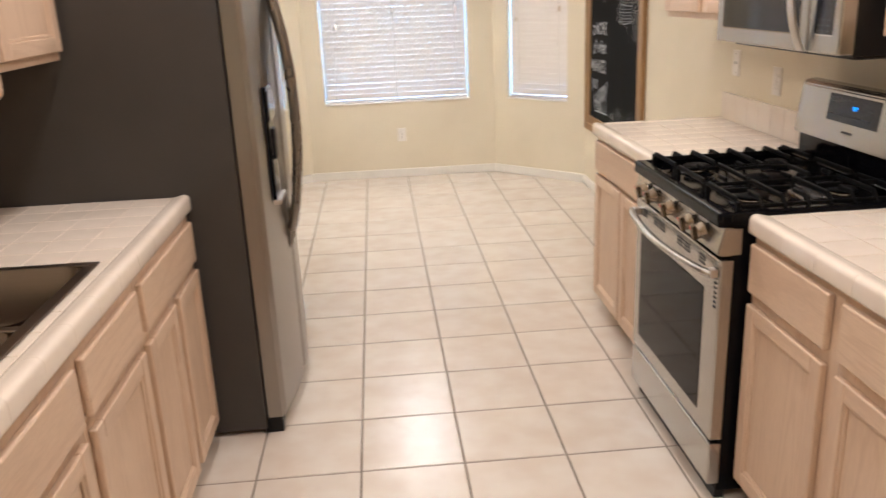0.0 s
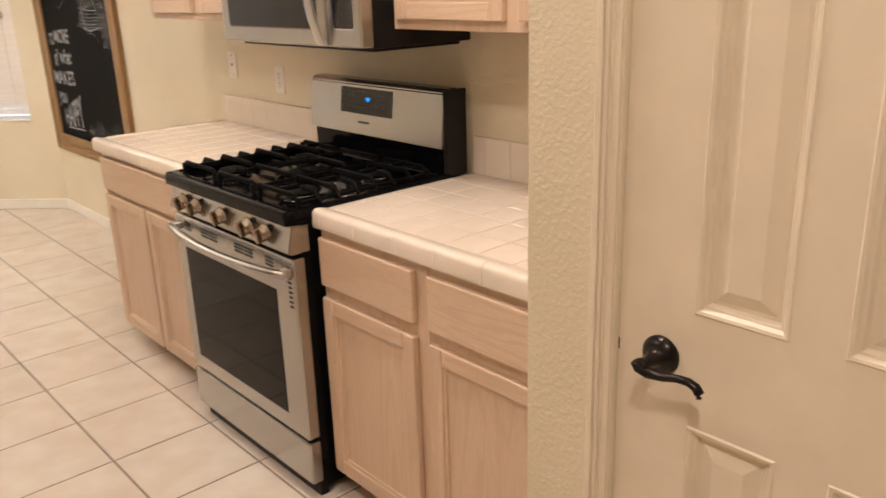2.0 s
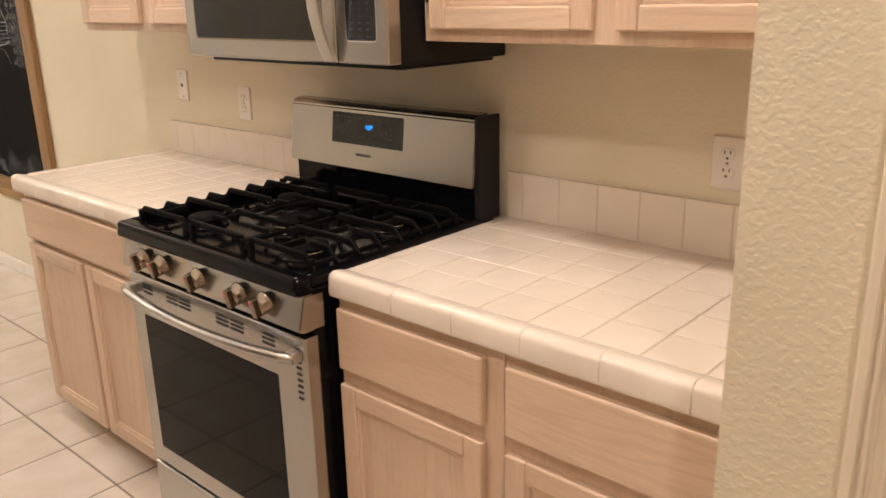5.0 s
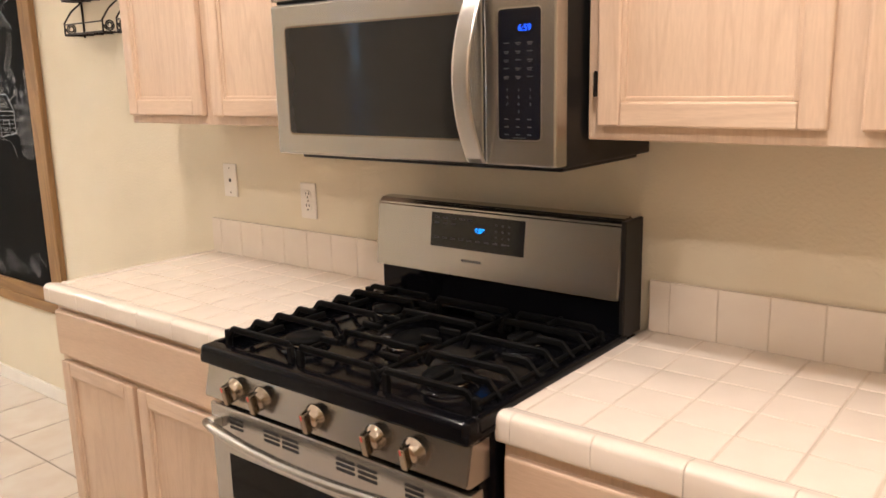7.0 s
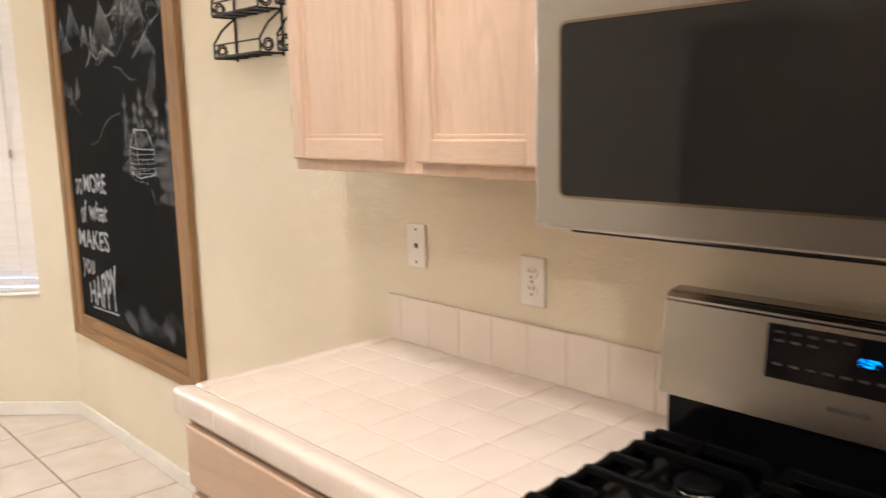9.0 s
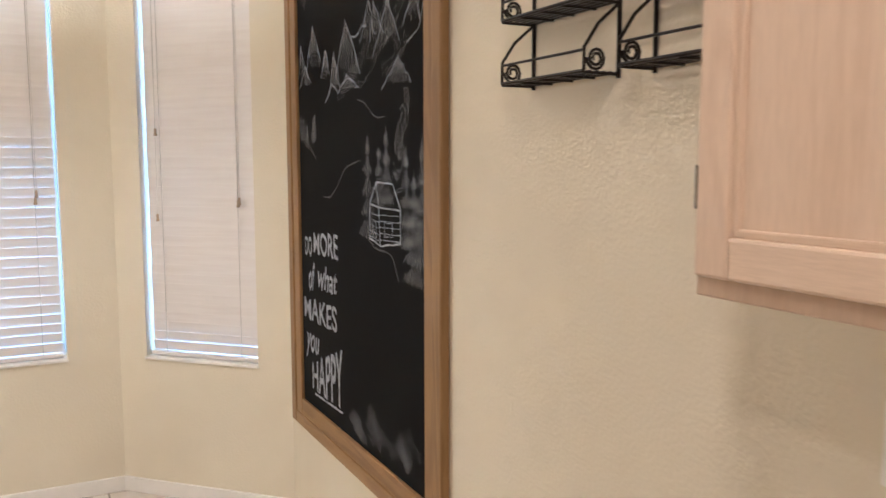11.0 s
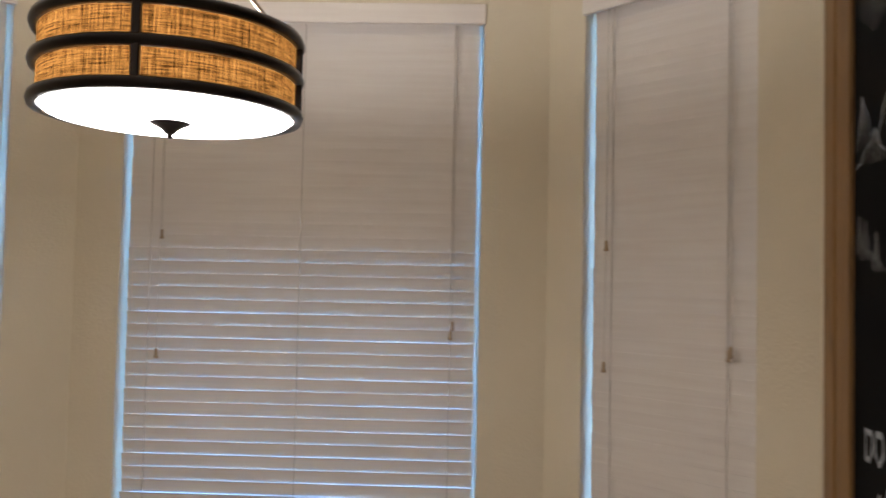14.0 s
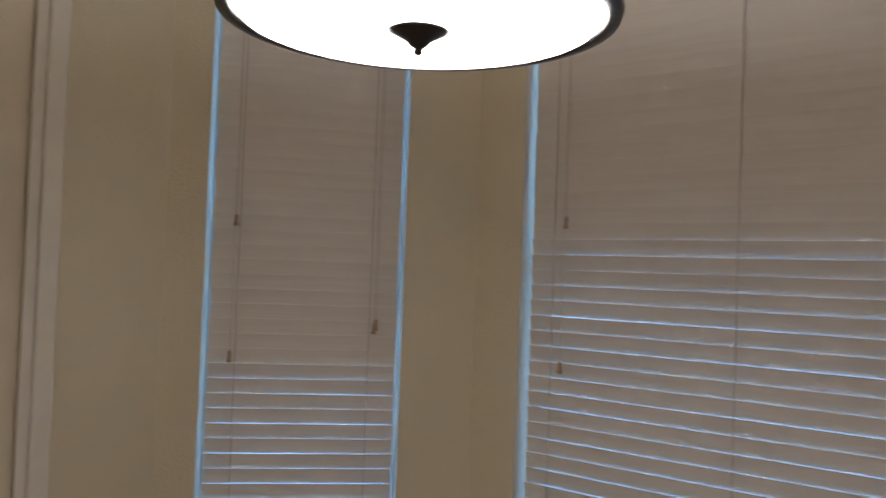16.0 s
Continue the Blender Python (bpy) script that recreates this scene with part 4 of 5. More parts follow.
    bg = part("back_guard", bm, STEEL, r, "brushed steel back guard")
    part("end_cap", box((bx - 0.004, y0 - 0.001, 0.905), (1.972, y0 + 0.0115, 1.176), 0.004), BLACKP, r, "black end cap")
    lean = math.atan2(0.020, 0.170)

    def on_guard(y, z):
        """A pose on the guard's leaning face: local x to -y, y up the face, z out of it."""
        x = bx - 0.010 + 0.020 * (z - 0.993) / 0.170
        return facing_west(x, y, z) @ Matrix.Rotation(-lean, 4, "X")

    m = on_guard(3.742, 1.107)
    dp = part("display_panel", box((-0.145, -0.044, -0.001), (0.145, 0.044, 0.0015), 0.001, 1, m), LEDGLASS, bg, "black glass control display")
    part("digits", text_bm("6:59", 0.017, m @ Matrix.Translation((0.012, 0.002, 0.0022)), 0.0003, 0.0006), BLUELED, dp, "blue clock digits")
    bm = bmesh.new()
    for row, (v, n) in enumerate(((0.030, 5), (0.016, 3), (-0.022, 9))):
        for k in range(n):
            add_box(bm, (-0.132 + k * 0.0265, v, 0.0012), (-0.132 + k * 0.0265 + 0.014, v + 0.004, 0.0019), 0, 1, m)
    for i in range(3):
        for j in range(4):
            add_box(bm, (0.06 + i * 0.019, 0.024 - j * 0.015, 0.0012), (0.064 + i * 0.019, 0.028 - j * 0.015, 0.0019), 0, 1, m)
    part("key_print", bm, PRINT_D, dp, kind="stuff")
    m = on_guard(3.752, 1.035)
    bm = bmesh.new()
    for k in range(7):
        add_box(bm, (-0.031 + k * 0.009, -0.0035, 0.0), (-0.0245 + k * 0.009, 0.0035, 0.0008), 0, 1, m)
    part("nameplate", bm, PRINT, bg, "small dark nameplate marks", kind="stuff")


stove()


# ---- microwave ----
def microwave():
    y0, y1, xf = 3.329, 4.108, 1.578
    z0, z1 = 1.322, 1.745
    r = thing("microwave", (1.8, (y0 + y1) / 2, z0), "stainless over-the-range microwave with black sides", "microwave")
    part("body", box((xf + 0.045, y0 + 0.004, z0 - 0.004), (EAST - 0.001, y1 - 0.004, z1), 0.004), BLACKP, r, "black painted case")
    part("bottom_pan", box((xf + 0.06, y0 + 0.02, z0 - 0.014), (EAST - 0.03, y1 - 0.02, z0 - 0.003), 0.004), BLACKP, r)
    # door with window cut-out
    yd = 3.494
    wy0, wy1, wz0, wz1 = 3.540, 4.058, 1.372, 1.614
    zt = 1.667
    door = part("door", box((xf, yd, z0), (xf + 0.045, y1, zt), 0.006, 3), STEEL, r)
    part("window", rounded_plate(wy0, wy1, wz0, wz1, 0.010, xf - 0.0014, xf + 0.01), MWGLASS, door, "dark tinted window")
    bm = rounded_plate(wy0 - 0.004, wy1 + 0.004, wz0 - 0.004, wz1 + 0.004, 0.013, xf - 0.0008, xf + 0.005)
    part("window_trim", bm, CHROME, door, "thin bright trim")
    pts = []
    n = 36
    for k in range(n + 1):
        u = k / n
        b = math.sin(math.pi * u)
        pts.append((xf - 0.006 - 0.038 * b ** 0.8, 3.504 + 0.009 * b, 1.648 - u * 0.322))
    bm = bmesh.new()
    prev = None
    for k, (px, py, pz) in enumerate(pts):
        row = [bm.verts.new((px + dx, py + dy, pz)) for dx, dy in ((-0.0035, -0.020), (-0.005, -0.016), (-0.005, 0.016), (-0.0035, 0.020), (0.003, 0.019), (0.003, -0.019))]
        if prev:
            for q in range(6):
                bm.faces.new((prev[q], prev[(q + 1) % 6], row[(q + 1) % 6], row[q]))
        else:
            bm.faces.new(row)
        prev = row
    bm.faces.new(prev[::-1])
    bmesh.ops.recalc_face_normals(bm, faces=bm.faces)
    part("handle", bm, STEEL_V, door, "curved flat steel handle")
    # control side
    cs = part("control_frame", box((xf + 0.001, y0, z0), (xf + 0.045, yd - 0.003, zt), 0.005), STEEL, r)
    m = facing_west(xf + 0.001, 3.409, 1.495)
    kp = part("keypad", rounded_plate(3.409 - 0.047, 3.409 + 0.047, 1.374, 1.616, 0.008, xf - 0.0002, xf + 0.004), LEDGLASS, cs, "black glass keypad")
    part("keypad_trim", rounded_plate(3.409 - 0.050, 3.409 + 0.050, 1.371, 1.619, 0.010, xf + 0.0004, xf + 0.004), BRIGHT, cs)
    part("display", box((-0.036, 0.072, 0.0012), (0.036, 0.110, 0.0018), 0, 1, m), LEDGLASS, kp)
    part("digits", text_bm("6:59", 0.017, m @ Matrix.Translation((0.013, 0.080, 0.0022))), DEEPLED, kp, "blue clock digits")
    bm = bmesh.new()
    for j in range(5):
        for i in range(3):
            add_box(bm, (-0.034 + i * 0.026, 0.058 - j * 0.0155, 0.0012), (-0.0225 + i * 0.026, 0.0597 - j * 0.0155, 0.0018), 0, 1, m)
            if (i + j) % 3:
                add_box(bm, (-0.032 + i * 0.026, 0.0548 - j * 0.0155, 0.0012), (-0.0245 + i * 0.026, 0.0562 - j * 0.0155, 0.0018), 0, 1, m)
    for j, i in itertools.product(range(3), range(3)):
        add_box(bm, (-0.033 + i * 0.026, -0.0835 - j * 0.0145, 0.0012), (-0.0245 + i * 0.026, -0.0815 - j * 0.0145, 0.0018), 0, 1, m)
    add_box(bm, (-0.014, -0.1185, 0.0012), (0.014, -0.1172, 0.0018), 0, 1, m)
    part("key_print", bm, PRINT, kp, kind="stuff")
    for k, d in enumerate("1234567890"):
        i, j = (k % 3, k // 3) if k < 9 else (1, 3)
        part("key_digit", text_bm(d, 0.0075, m @ Matrix.Translation((-0.027 + i * 0.026, -0.030 - j * 0.0135, 0.0015)), 0.0002), PRINT, kp)
    # vent grille across the top
    part("vent_back", box((xf + 0.02, y0 + 0.002, zt + 0.003), (xf + 0.046, y1 - 0.002, z1)), BLACKP, r)
    for k in range(4):
        z = zt + 0.008 + k * 0.018
        part("vent_slat", box((xf + 0.002, y0 + 0.001, z), (xf + 0.03, y1 - 0.001, z + 0.012), 0.003), STEEL, r)


microwave()


# ---- fridge ----
def fridge():
    y0, y1, xb, xd, xf = 3.945, 4.855, -1.0, -0.095, -0.035
    h = 1.775
    r = thing("refrigerator", (-0.5, (y0 + y1) / 2, 0), "side-by-side stainless refrigerator with dark grey sides", "refrigerator")
    part("case", box((xb, y0, 0.02), (xd - 0.008, y1, h - 0.02), 0.006), FRIDGE_SIDE, r, "dark grey textured side")
    part("base_grille", box((xd - 0.03, y0 + 0.01, 0.012), (xf - 0.012, y1 - 0.01, 0.062), 0.004), BLACKP, r)
    for yy in (y0 + 0.03, y1 - 0.03):
        part("roller_foot", box((xd - 0.02, yy - 0.02, 0), (xf - 0.01, yy + 0.02, 0.05), 0.005), BLACKP, r)
    ys = y0 + 0.40

    def leaf(a, b):
        bm = bmesh.new()
        n = 14
        lo, hi = [], []
        for k in range(n + 1):
            u = k / n
            yy = a + (b - a) * u
            full = (yy - y0) / (y1 - y0)
            xx = xf + 0.042 * math.sin(math.pi * full)
            edge = min(u, 1 - u) * (b - a)
            if edge < 0.012:
                xx -= 0.010 * (1 - edge / 0.012) ** 2
            lo.append(bm.verts.new((xx, yy, 0.068)))
            hi.append(bm.verts.new((xx, yy, h)))
        bl = [bm.verts.new((xd, a, 0.068)), bm.verts.new((xd, b, 0.068))]
        bh = [bm.verts.new((xd, a, h)), bm.verts.new((xd, b, h))]
        for k in range(n):
            bm.faces.new((lo[k], lo[k + 1], hi[k + 1], hi[k]))
        bm.faces.new([bl[0]] + lo + [bl[1]])
        bm.faces.new(([bh[0]] + hi + [bh[1]])[::-1])
        bm.faces.new((bl[0], lo[0], hi[0], bh[0]))
        bm.faces.new((bl[1], bh[1], hi[-1], lo[-1]))
        bm.faces.new((bl[0], bh[0], bh[1], bl[1]))
        bmesh.ops.recalc_face_normals(bm, faces=bm.faces)
        return bm

    for a, b, yh, disp in ((y0, ys - 0.003, ys - 0.045, True), (ys + 0.003, y1, ys + 0.045, False)):
        d = part("door", leaf(a, b), FRIDGE_DOOR, r)
        pts = []
        for k in range(25):
            u = k / 24
            w = math.sin(math.pi * u)
            pts.append((xf + 0.012 + 0.088 * w ** 0.6, yh, 0.585 + 1.05 * u))
        part("handle", tube(pts, 0.0155, 12), FRIDGE_BAR, d, "tall bowed steel handle", True)
        if disp:
            q = part("dispenser", box((xf - 0.01, a + 0.15, 0.845), (xf + 0.0345, a + 0.325, 1.24), 0.003), BLACK, d, "black ice and water dispenser")
            part("dispenser_tray", box((xf + 0.0, a + 0.155, 0.827), (xf + 0.050, a + 0.32, 0.844), 0.003), STEEL_V, q)
            part("dispenser_panel", box((xf + 0.02, a + 0.16, 1.12), (xf + 0.038, a + 0.315, 1.225), 0.003), LEDGLASS, q)
            part("paddle", box((xf + 0.03, a + 0.21, 0.98), (xf + 0.042, a + 0.265, 1.09), 0.004), BLACKP, q)


fridge()


# ---- pendant lamp ----
def pendant():
    cx, cy, r0 = 0.566, 6.956, 0.2295
    p = thing("pendant_lamp", (cx, cy, 1.80), "amber burlap drum pendant with black bands, lit", "pendant lamp")
    base = Matrix.Translation((cx, cy, 0))
    n = 64
    bm = bmesh.new()
    ra = [bm.verts.new((cx + (r0 - 0.006) * math.cos(2 * math.pi * k / n), cy + (r0 - 0.006) * math.sin(2 * math.pi * k / n), 1.838)) for k in range(n)]
    rb = [bm.verts.new((v.co.x, v.co.y, 1.976)) for v in ra]
    for k in range(n):
        bm.faces.new((ra[k], ra[(k + 1) % n], rb[(k + 1) % n], rb[k]))
    part("shade", bm, SHADE, p, "woven amber burlap shade", True)
    for z in (1.838, 1.905, 1.972):
        bm = bmesh.new()
        prof = [(r0 - 0.008, z - 0.009), (r0 + 0.006, z - 0.009), (r0 + 0.009, z), (r0 + 0.006, z + 0.009), (r0 - 0.008, z + 0.009)]
        rings = [[bm.verts.new((cx + q * math.cos(2 * math.pi * k / n), cy + q * math.sin(2 * math.pi * k / n), zz)) for k in range(n)] for q, zz in prof]
        rings.append(rings[0])
        for a, b in zip(rings, rings[1:]):
            for k in range(n):
                bm.faces.new((a[k], a[(k + 1) % n], b[(k + 1) % n], b[k]))
        part("band", bm, BRONZE, p, "black metal band", True)
    for a in (STRAP0, STRAP0 + 90, STRAP0 + 180, STRAP0 + 270):
        m = base @ Matrix.Rotation(radians(a), 4, "Z")
        part("strap", box((r0 - 0.006, -0.007, 1.832), (r0 + 0.006, 0.007, 1.978), 0.002, 1, m), BRONZE, p)
    part("diffuser", lathe([(0.02, 1.818), (0.12, 1.8195), (0.185, 1.822), (r0 - 0.018, 1.826), (r0 - 0.009, 1.834), (r0 - 0.010, 1.838), (0.02, 1.840)], base, 64), DIFFUSER, p, "glowing white diffuser", True)
    part("finial", lathe([(0.003, 1.789), (0.0055, 1.792), (0.004, 1.796), (0.010, 1.800), (0.015, 1.806), (0.030, 1.814), (0.037, 1.8175), (0.034, 1.821)], base, 32), BRONZE, p, "dark turned finial", True)
    part("stem", tube([(cx, cy, 1.84), (cx, cy, 2.20)], 0.006, 10), BRONZE, p, "", True)
    for k in range(3):
        a = radians(20 + 120 * k)
        pts = [(cx + math.cos(a) * q, cy + math.sin(a) * q, zz) for q, zz in ((0.215, 1.975), (0.19, 2.0), (0.16, 2.04), (0.09, 2.12), (0.02, 2.17))]
        part("arm", tube(pts, 0.0045, 8), CHROME, p, "slim bright metal arm", True)
    part("hub", lathe([(0.012, 2.15), (0.022, 2.16), (0.022, 2.20), (0.008, 2.22)], base, 20), BRONZE, p, "", True)
    bm = tube([(cx, cy, 2.21), (cx, cy, CEIL - 0.03)], 0.004, 8)
    part("rod", bm, BRONZE, p)
    part("canopy", lathe([(0.065, CEIL), (0.063, CEIL - 0.012), (0.03, CEIL - 0.03), (0.006, CEIL - 0.034)], base, 32), BRONZE, p, "", True)


STRAP0 = 7
pendant()

# recessed kitchen lights; the last is an added one that brightens the pantry door
for x, y, watts in CANS:
    kl = thing("recessed_light", (x, y, CEIL), "lit round recessed ceiling light with white trim, placed out of view", "ceiling light", "recessed kitchen lights")
    at = Matrix.Translation((x, y, CEIL))
    part("trim_ring", lathe([(0.072, -0.001), (0.074, -0.010), (0.090, -0.007), (0.095, -0.001)], at, 32), TRIM, kl, "", True)
    part("lens", lathe([(0.060, -0.0035), (0.071, -0.0035), (0.071, -0.001)], at, 32), KDIFF, kl, "glowing lens", True)


# ---- chalkboard ----
def chalkboard():
    y0, y1, z0, z1 = 6.122, 7.495, 0.462, 2.42
    b = thing("chalkboard", (EAST, (y0 + y1) / 2, z0), "tall framed chalkboard with chalk mountains, cabin and lettering", "chalkboard")
    part("board", box((EAST - 0.012, y0 + 0.05, z0 + 0.05), (EAST - 0.001, y1 - 0.05, z1 - 0.05)), BOARD, b, "black board with wiped chalk dust")
    # each side of the frame is a flat board with a narrower strip along its outer edge
    for ya, yb in ((y0 + 0.052, y0 + 0.110), (y1 - 0.122, y1 - 0.055)):
        part("frame_side", box((EAST - 0.024, ya, z0 + 0.001), (EAST - 0.001, yb, z1 - 0.001), 0.003), PINE, b, "brown stained pine board")
    for ya, yb in ((y0, y0 + 0.0515), (y1 - 0.0545, y1)):
        part("frame_strip", box((EAST - 0.029, ya, z0), (EAST - 0.001, yb, z1), 0.004), PINE, b, "outer pine strip")
    for za, zb, t in ((z0 + 0.05, z0 + 0.112, 0.0235), (z0, z0 + 0.0495, 0.0285), (z1 - 0.112, z1 - 0.05, 0.0235), (z1 - 0.0495, z1, 0.0285)):
        part("frame_rail", box((EAST - t, y0 + 0.0525 if t > 0.026 else y0 + 0.1105, za), (EAST - 0.001, y1 - 0.0555 if t > 0.026 else y1 - 0.1225, zb), 0.003), PINE_H, b, "brown stained pine board")
    XB = EAST - 0.0122
    rng = random.Random(7)

    def stroke(bm, pts, w, wander=0.003, lift=0.0):
        """A flat chalk line through points (y, z) of the board, its width breathing a little."""
        line = []
        for (ya, za), (yb, zb) in zip(pts, pts[1:]):
            n = max(2, int(math.hypot(yb - ya, zb - za) / 0.015))
            for k in range(n):
                u = k / n
                line.append((ya + (yb - ya) * u, za + (zb - za) * u))
        line.append(pts[-1])
        jit = [(y + rng.uniform(-wander, wander) * 0.5, z + rng.uniform(-wander, wander) * 0.5) for y, z in line]
        prev = None
        for k, (y, z) in enumerate(jit):
            a, c = jit[max(k - 1, 0)], jit[min(k + 1, len(jit) - 1)]
            d = Vector((c[0] - a[0], c[1] - a[1]))
            d = d.normalized() if d.length > 1e-6 else Vector((1, 0))
            ww = w * rng.uniform(0.55, 1.15) / 2
            row = [bm.verts.new((XB - lift, y - d.y * ww, z + d.x * ww)), bm.verts.new((XB - lift, y + d.y * ww, z - d.x * ww))]
            if prev:
                bm.faces.new((prev[0], prev[1], row[1], row[0]))
            prev = row

    lines, soft, dust, face = bmesh.new(), bmesh.new(), bmesh.new(), bmesh.new()

    def curve(pts, n=6):
        """A smooth line through points (y, z)."""
        p = [pts[0]] + list(pts) + [pts[-1]]
        out = []
        for a, b0, c, d in zip(p, p[1:], p[2:], p[3:]):
            for k in range(n):
                u = k / n
                out.append(tuple(0.5 * (2 * b0[i] + (c[i] - a[i]) * u + (2 * a[i] - 5 * b0[i] + 4 * c[i] - d[i]) * u * u + (3 * b0[i] - a[i] - 3 * c[i] + d[i]) * u ** 3) for i in (0, 1)))
        return out + [pts[-1]]

    def mountain(y, z, wl, wr, h, shade=1.0):
        """A peak: its two bright ridges and chalk rubbed down its faces."""
        left = [(y, z)]
        right = [(y, z)]
        for k in range(1, 6):
            u = k / 5
            left.append((y + wl * u ** 1.15 + rng.uniform(-0.006, 0.006), z - h * u + rng.uniform(-0.006, 0.006)))
            right.append((y - wr * u ** 1.1 + rng.uniform(-0.008, 0.008), z - h * u * rng.uniform(0.86, 1.0)))
        stroke(lines, left, 0.004, 0.005)
        stroke(lines, right, 0.0042, 0.006)
        # rubbed faces, thickest under the summit
        for q, lift in ((1.0, 0.0001), (0.72, 0.00016), (0.48, 0.00022), (0.28, 0.00028)):
            edge = [left[0]] + [(y + (a - y) * q, z + (c - z) * q) for a, c in right[1:]]
            foot = [(y + (wl * (1 - u) - wr * u) * q * 0.9, z - h * q * (0.72 + 0.22 * rng.random())) for u in (0.8, 0.6, 0.4, 0.2)]
            edge += foot + [(y + (a - y) * q * 0.8, z + (c - z) * q * 0.8) for a, c in left[:0:-1]]
            face.faces.new([face.verts.new((XB - lift, a, c)) for a, c in edge])
        for k in range(int(46 * shade)):
            u = rng.uniform(0.05, 0.85) ** 1.2
            side = rng.uniform(-0.95, 0.6)
            yy = y + (wl if side > 0 else wr) * side * u
            zz = z - h * u
            ln = h * rng.uniform(0.08, 0.22)
            stroke(soft, [(yy, zz), (yy + (wl if side > 0 else wr) * 0.2 * side, zz - ln)], rng.uniform(0.002, 0.004), 0.004, 0.0004 + 0.000008 * k)

    for peak in ((7.335, 1.975, 0.035, 0.045, 0.13), (7.19, 2.025, 0.085, 0.10, 0.16), (7.05, 1.922, 0.05, 0.05, 0.10), (6.965, 1.905, 0.05, 0.07, 0.14), (6.848, 1.998, 0.12, 0.13, 0.20), (6.64, 2.03, 0.075, 0.05, 0.13), (6.602, 2.012, 0.03, 0.08, 0.11), (6.492, 2.01, 0.12, 0.085, 0.16), (6.302, 2.04, 0.085, 0.03, 0.13), (6.42, 1.83, 0.13, 0.085, 0.085), (6.846, 1.818, 0.08, 0.11, 0.055), (7.28, 1.89, 0.08, 0.06, 0.08)):
        mountain(*peak)
    stroke(lines, [(6.80, 1.935), (6.76, 1.93), (6.72, 1.94), (6.70, 1.955), (6.66, 1.95)], 0.005)
    stroke(lines, [(6.93, 1.77), (6.99, 1.80), (7.03, 1.76), (7.06, 1.74)], 0.005)
    stroke(lines, [(6.24, 2.06), (6.25, 1.96), (6.28, 1.89), (6.36, 1.86)], 0.004)
    # rubbed chalk cloud behind the high peaks and the sun at the corner
    for ya, yb, za, zb in ((7.36, 7.16, 2.10, 2.36), (7.17, 7.00, 2.12, 2.22), (7.10, 6.90, 2.20, 2.36)):
        for k in range(5):
            g = 0.09 * k
            pts = [(ya - (ya - yb) * g, zb), (ya - (ya - yb) * (0.1 + g), za + 0.05 + 0.015 * k), (ya - (ya - yb) * 0.45, za + 0.012 * k), (yb + (ya - yb) * (0.2 + g), za + 0.07), (yb + (ya - yb) * g, zb - 0.03), (yb + (ya - yb) * (0.1 + g), zb)]
            face.faces.new([face.verts.new((XB - 0.0003 - 0.00005 * k, y + rng.uniform(-0.008, 0.008), z + rng.uniform(-0.006, 0.006))) for y, z in pts])
    # faint sweeping strokes down the valleys
    for k in range(26):
        y = rng.uniform(6.32, 6.86)
        z = 1.93 - 0.10 * abs(y - 6.5) + rng.uniform(-0.12, 0.05)
        stroke(dust, curve([(y + 0.09, z - 0.035), (y + 0.02, z - 0.03), (y - 0.05, z + 0.005), (y - 0.09, z + 0.04)]), rng.uniform(0.008, 0.018), 0.004, 0.0009 + 0.00002 * k)

    trees, hems = bmesh.new(), bmesh.new()

    def fir(y, z, w, h, n):
        """A fir: rubbed skirts with ragged hems, brighter strokes along each hem."""
        for i in range(n):
            za, zb = z - h * i / n, z - h * (i + 0.86) / n
            hem, neck = w * 0.58 * ((i + 1) / n) ** 0.85, w * 0.58 * 0.42 * (i / n)
            lift = XB - 0.0013 - 0.0001 * i
            prev = None
            for k in range(11):
                q = k / 5 - 1
                drop = zb + 0.007 * q * q + (0.010 if k % 2 else -0.004) + rng.uniform(-0.003, 0.003)
                row = [trees.verts.new((lift, y + q * neck, za)), trees.verts.new((lift, y + q * hem, drop))]
                if prev:
                    trees.faces.new((prev[0], row[0], row[1], prev[1]))
                prev = row
                if k % 2 == 0:
                    stroke(hems, [(y + q * hem * 0.7, drop + 0.028), (y + q * hem, drop)], 0.0035, 0.002, 0.0022 + 0.00001 * k)
        stroke(hems, [(y, z + 0.004), (y, z - h * 0.5)], 0.003, 0.002, 0.0023)

    for f in ((6.66, 1.613, 0.135, 0.335, 5), (6.566, 1.575, 0.09, 0.19, 4), (6.508, 1.632, 0.095, 0.24, 4), (6.366, 1.567, 0.10, 0.30, 5), (6.313, 1.50, 0.14, 0.33, 6), (6.262, 1.60, 0.10, 0.38, 5)):
        fir(*f)
    for y, z in ((7.344, 1.705), (7.315, 1.69), (7.27, 1.665), (7.178, 1.702), (7.20, 1.685)):
        for k in range(4):
            stroke(soft, [(y, z), (y + (k - 1.5) * 0.012, z - 0.085)], 0.009, 0.003, 0.0014)
    for path in ([(7.35, 1.645), (7.26, 1.60), (7.17, 1.54)], [(6.74, 1.724), (6.68, 1.715), (6.60, 1.67), (6.52, 1.663)], [(7.09, 1.405), (7.02, 1.405), (6.95, 1.44), (6.85, 1.51), (6.72, 1.533)], [(6.66, 1.285), (6.60, 1.26), (6.50, 1.255), (6.46, 1.235), (6.42, 1.17)]):
        stroke(soft, curve(path), 0.006, 0.002, 0.0016)
    # the cabin: roof, two walls of logs, door and window
    e, r0, r1, e2, m = (6.648, 1.397), (6.592, 1.466), (6.464, 1.463), (6.408, 1.387), (6.574, 1.389)
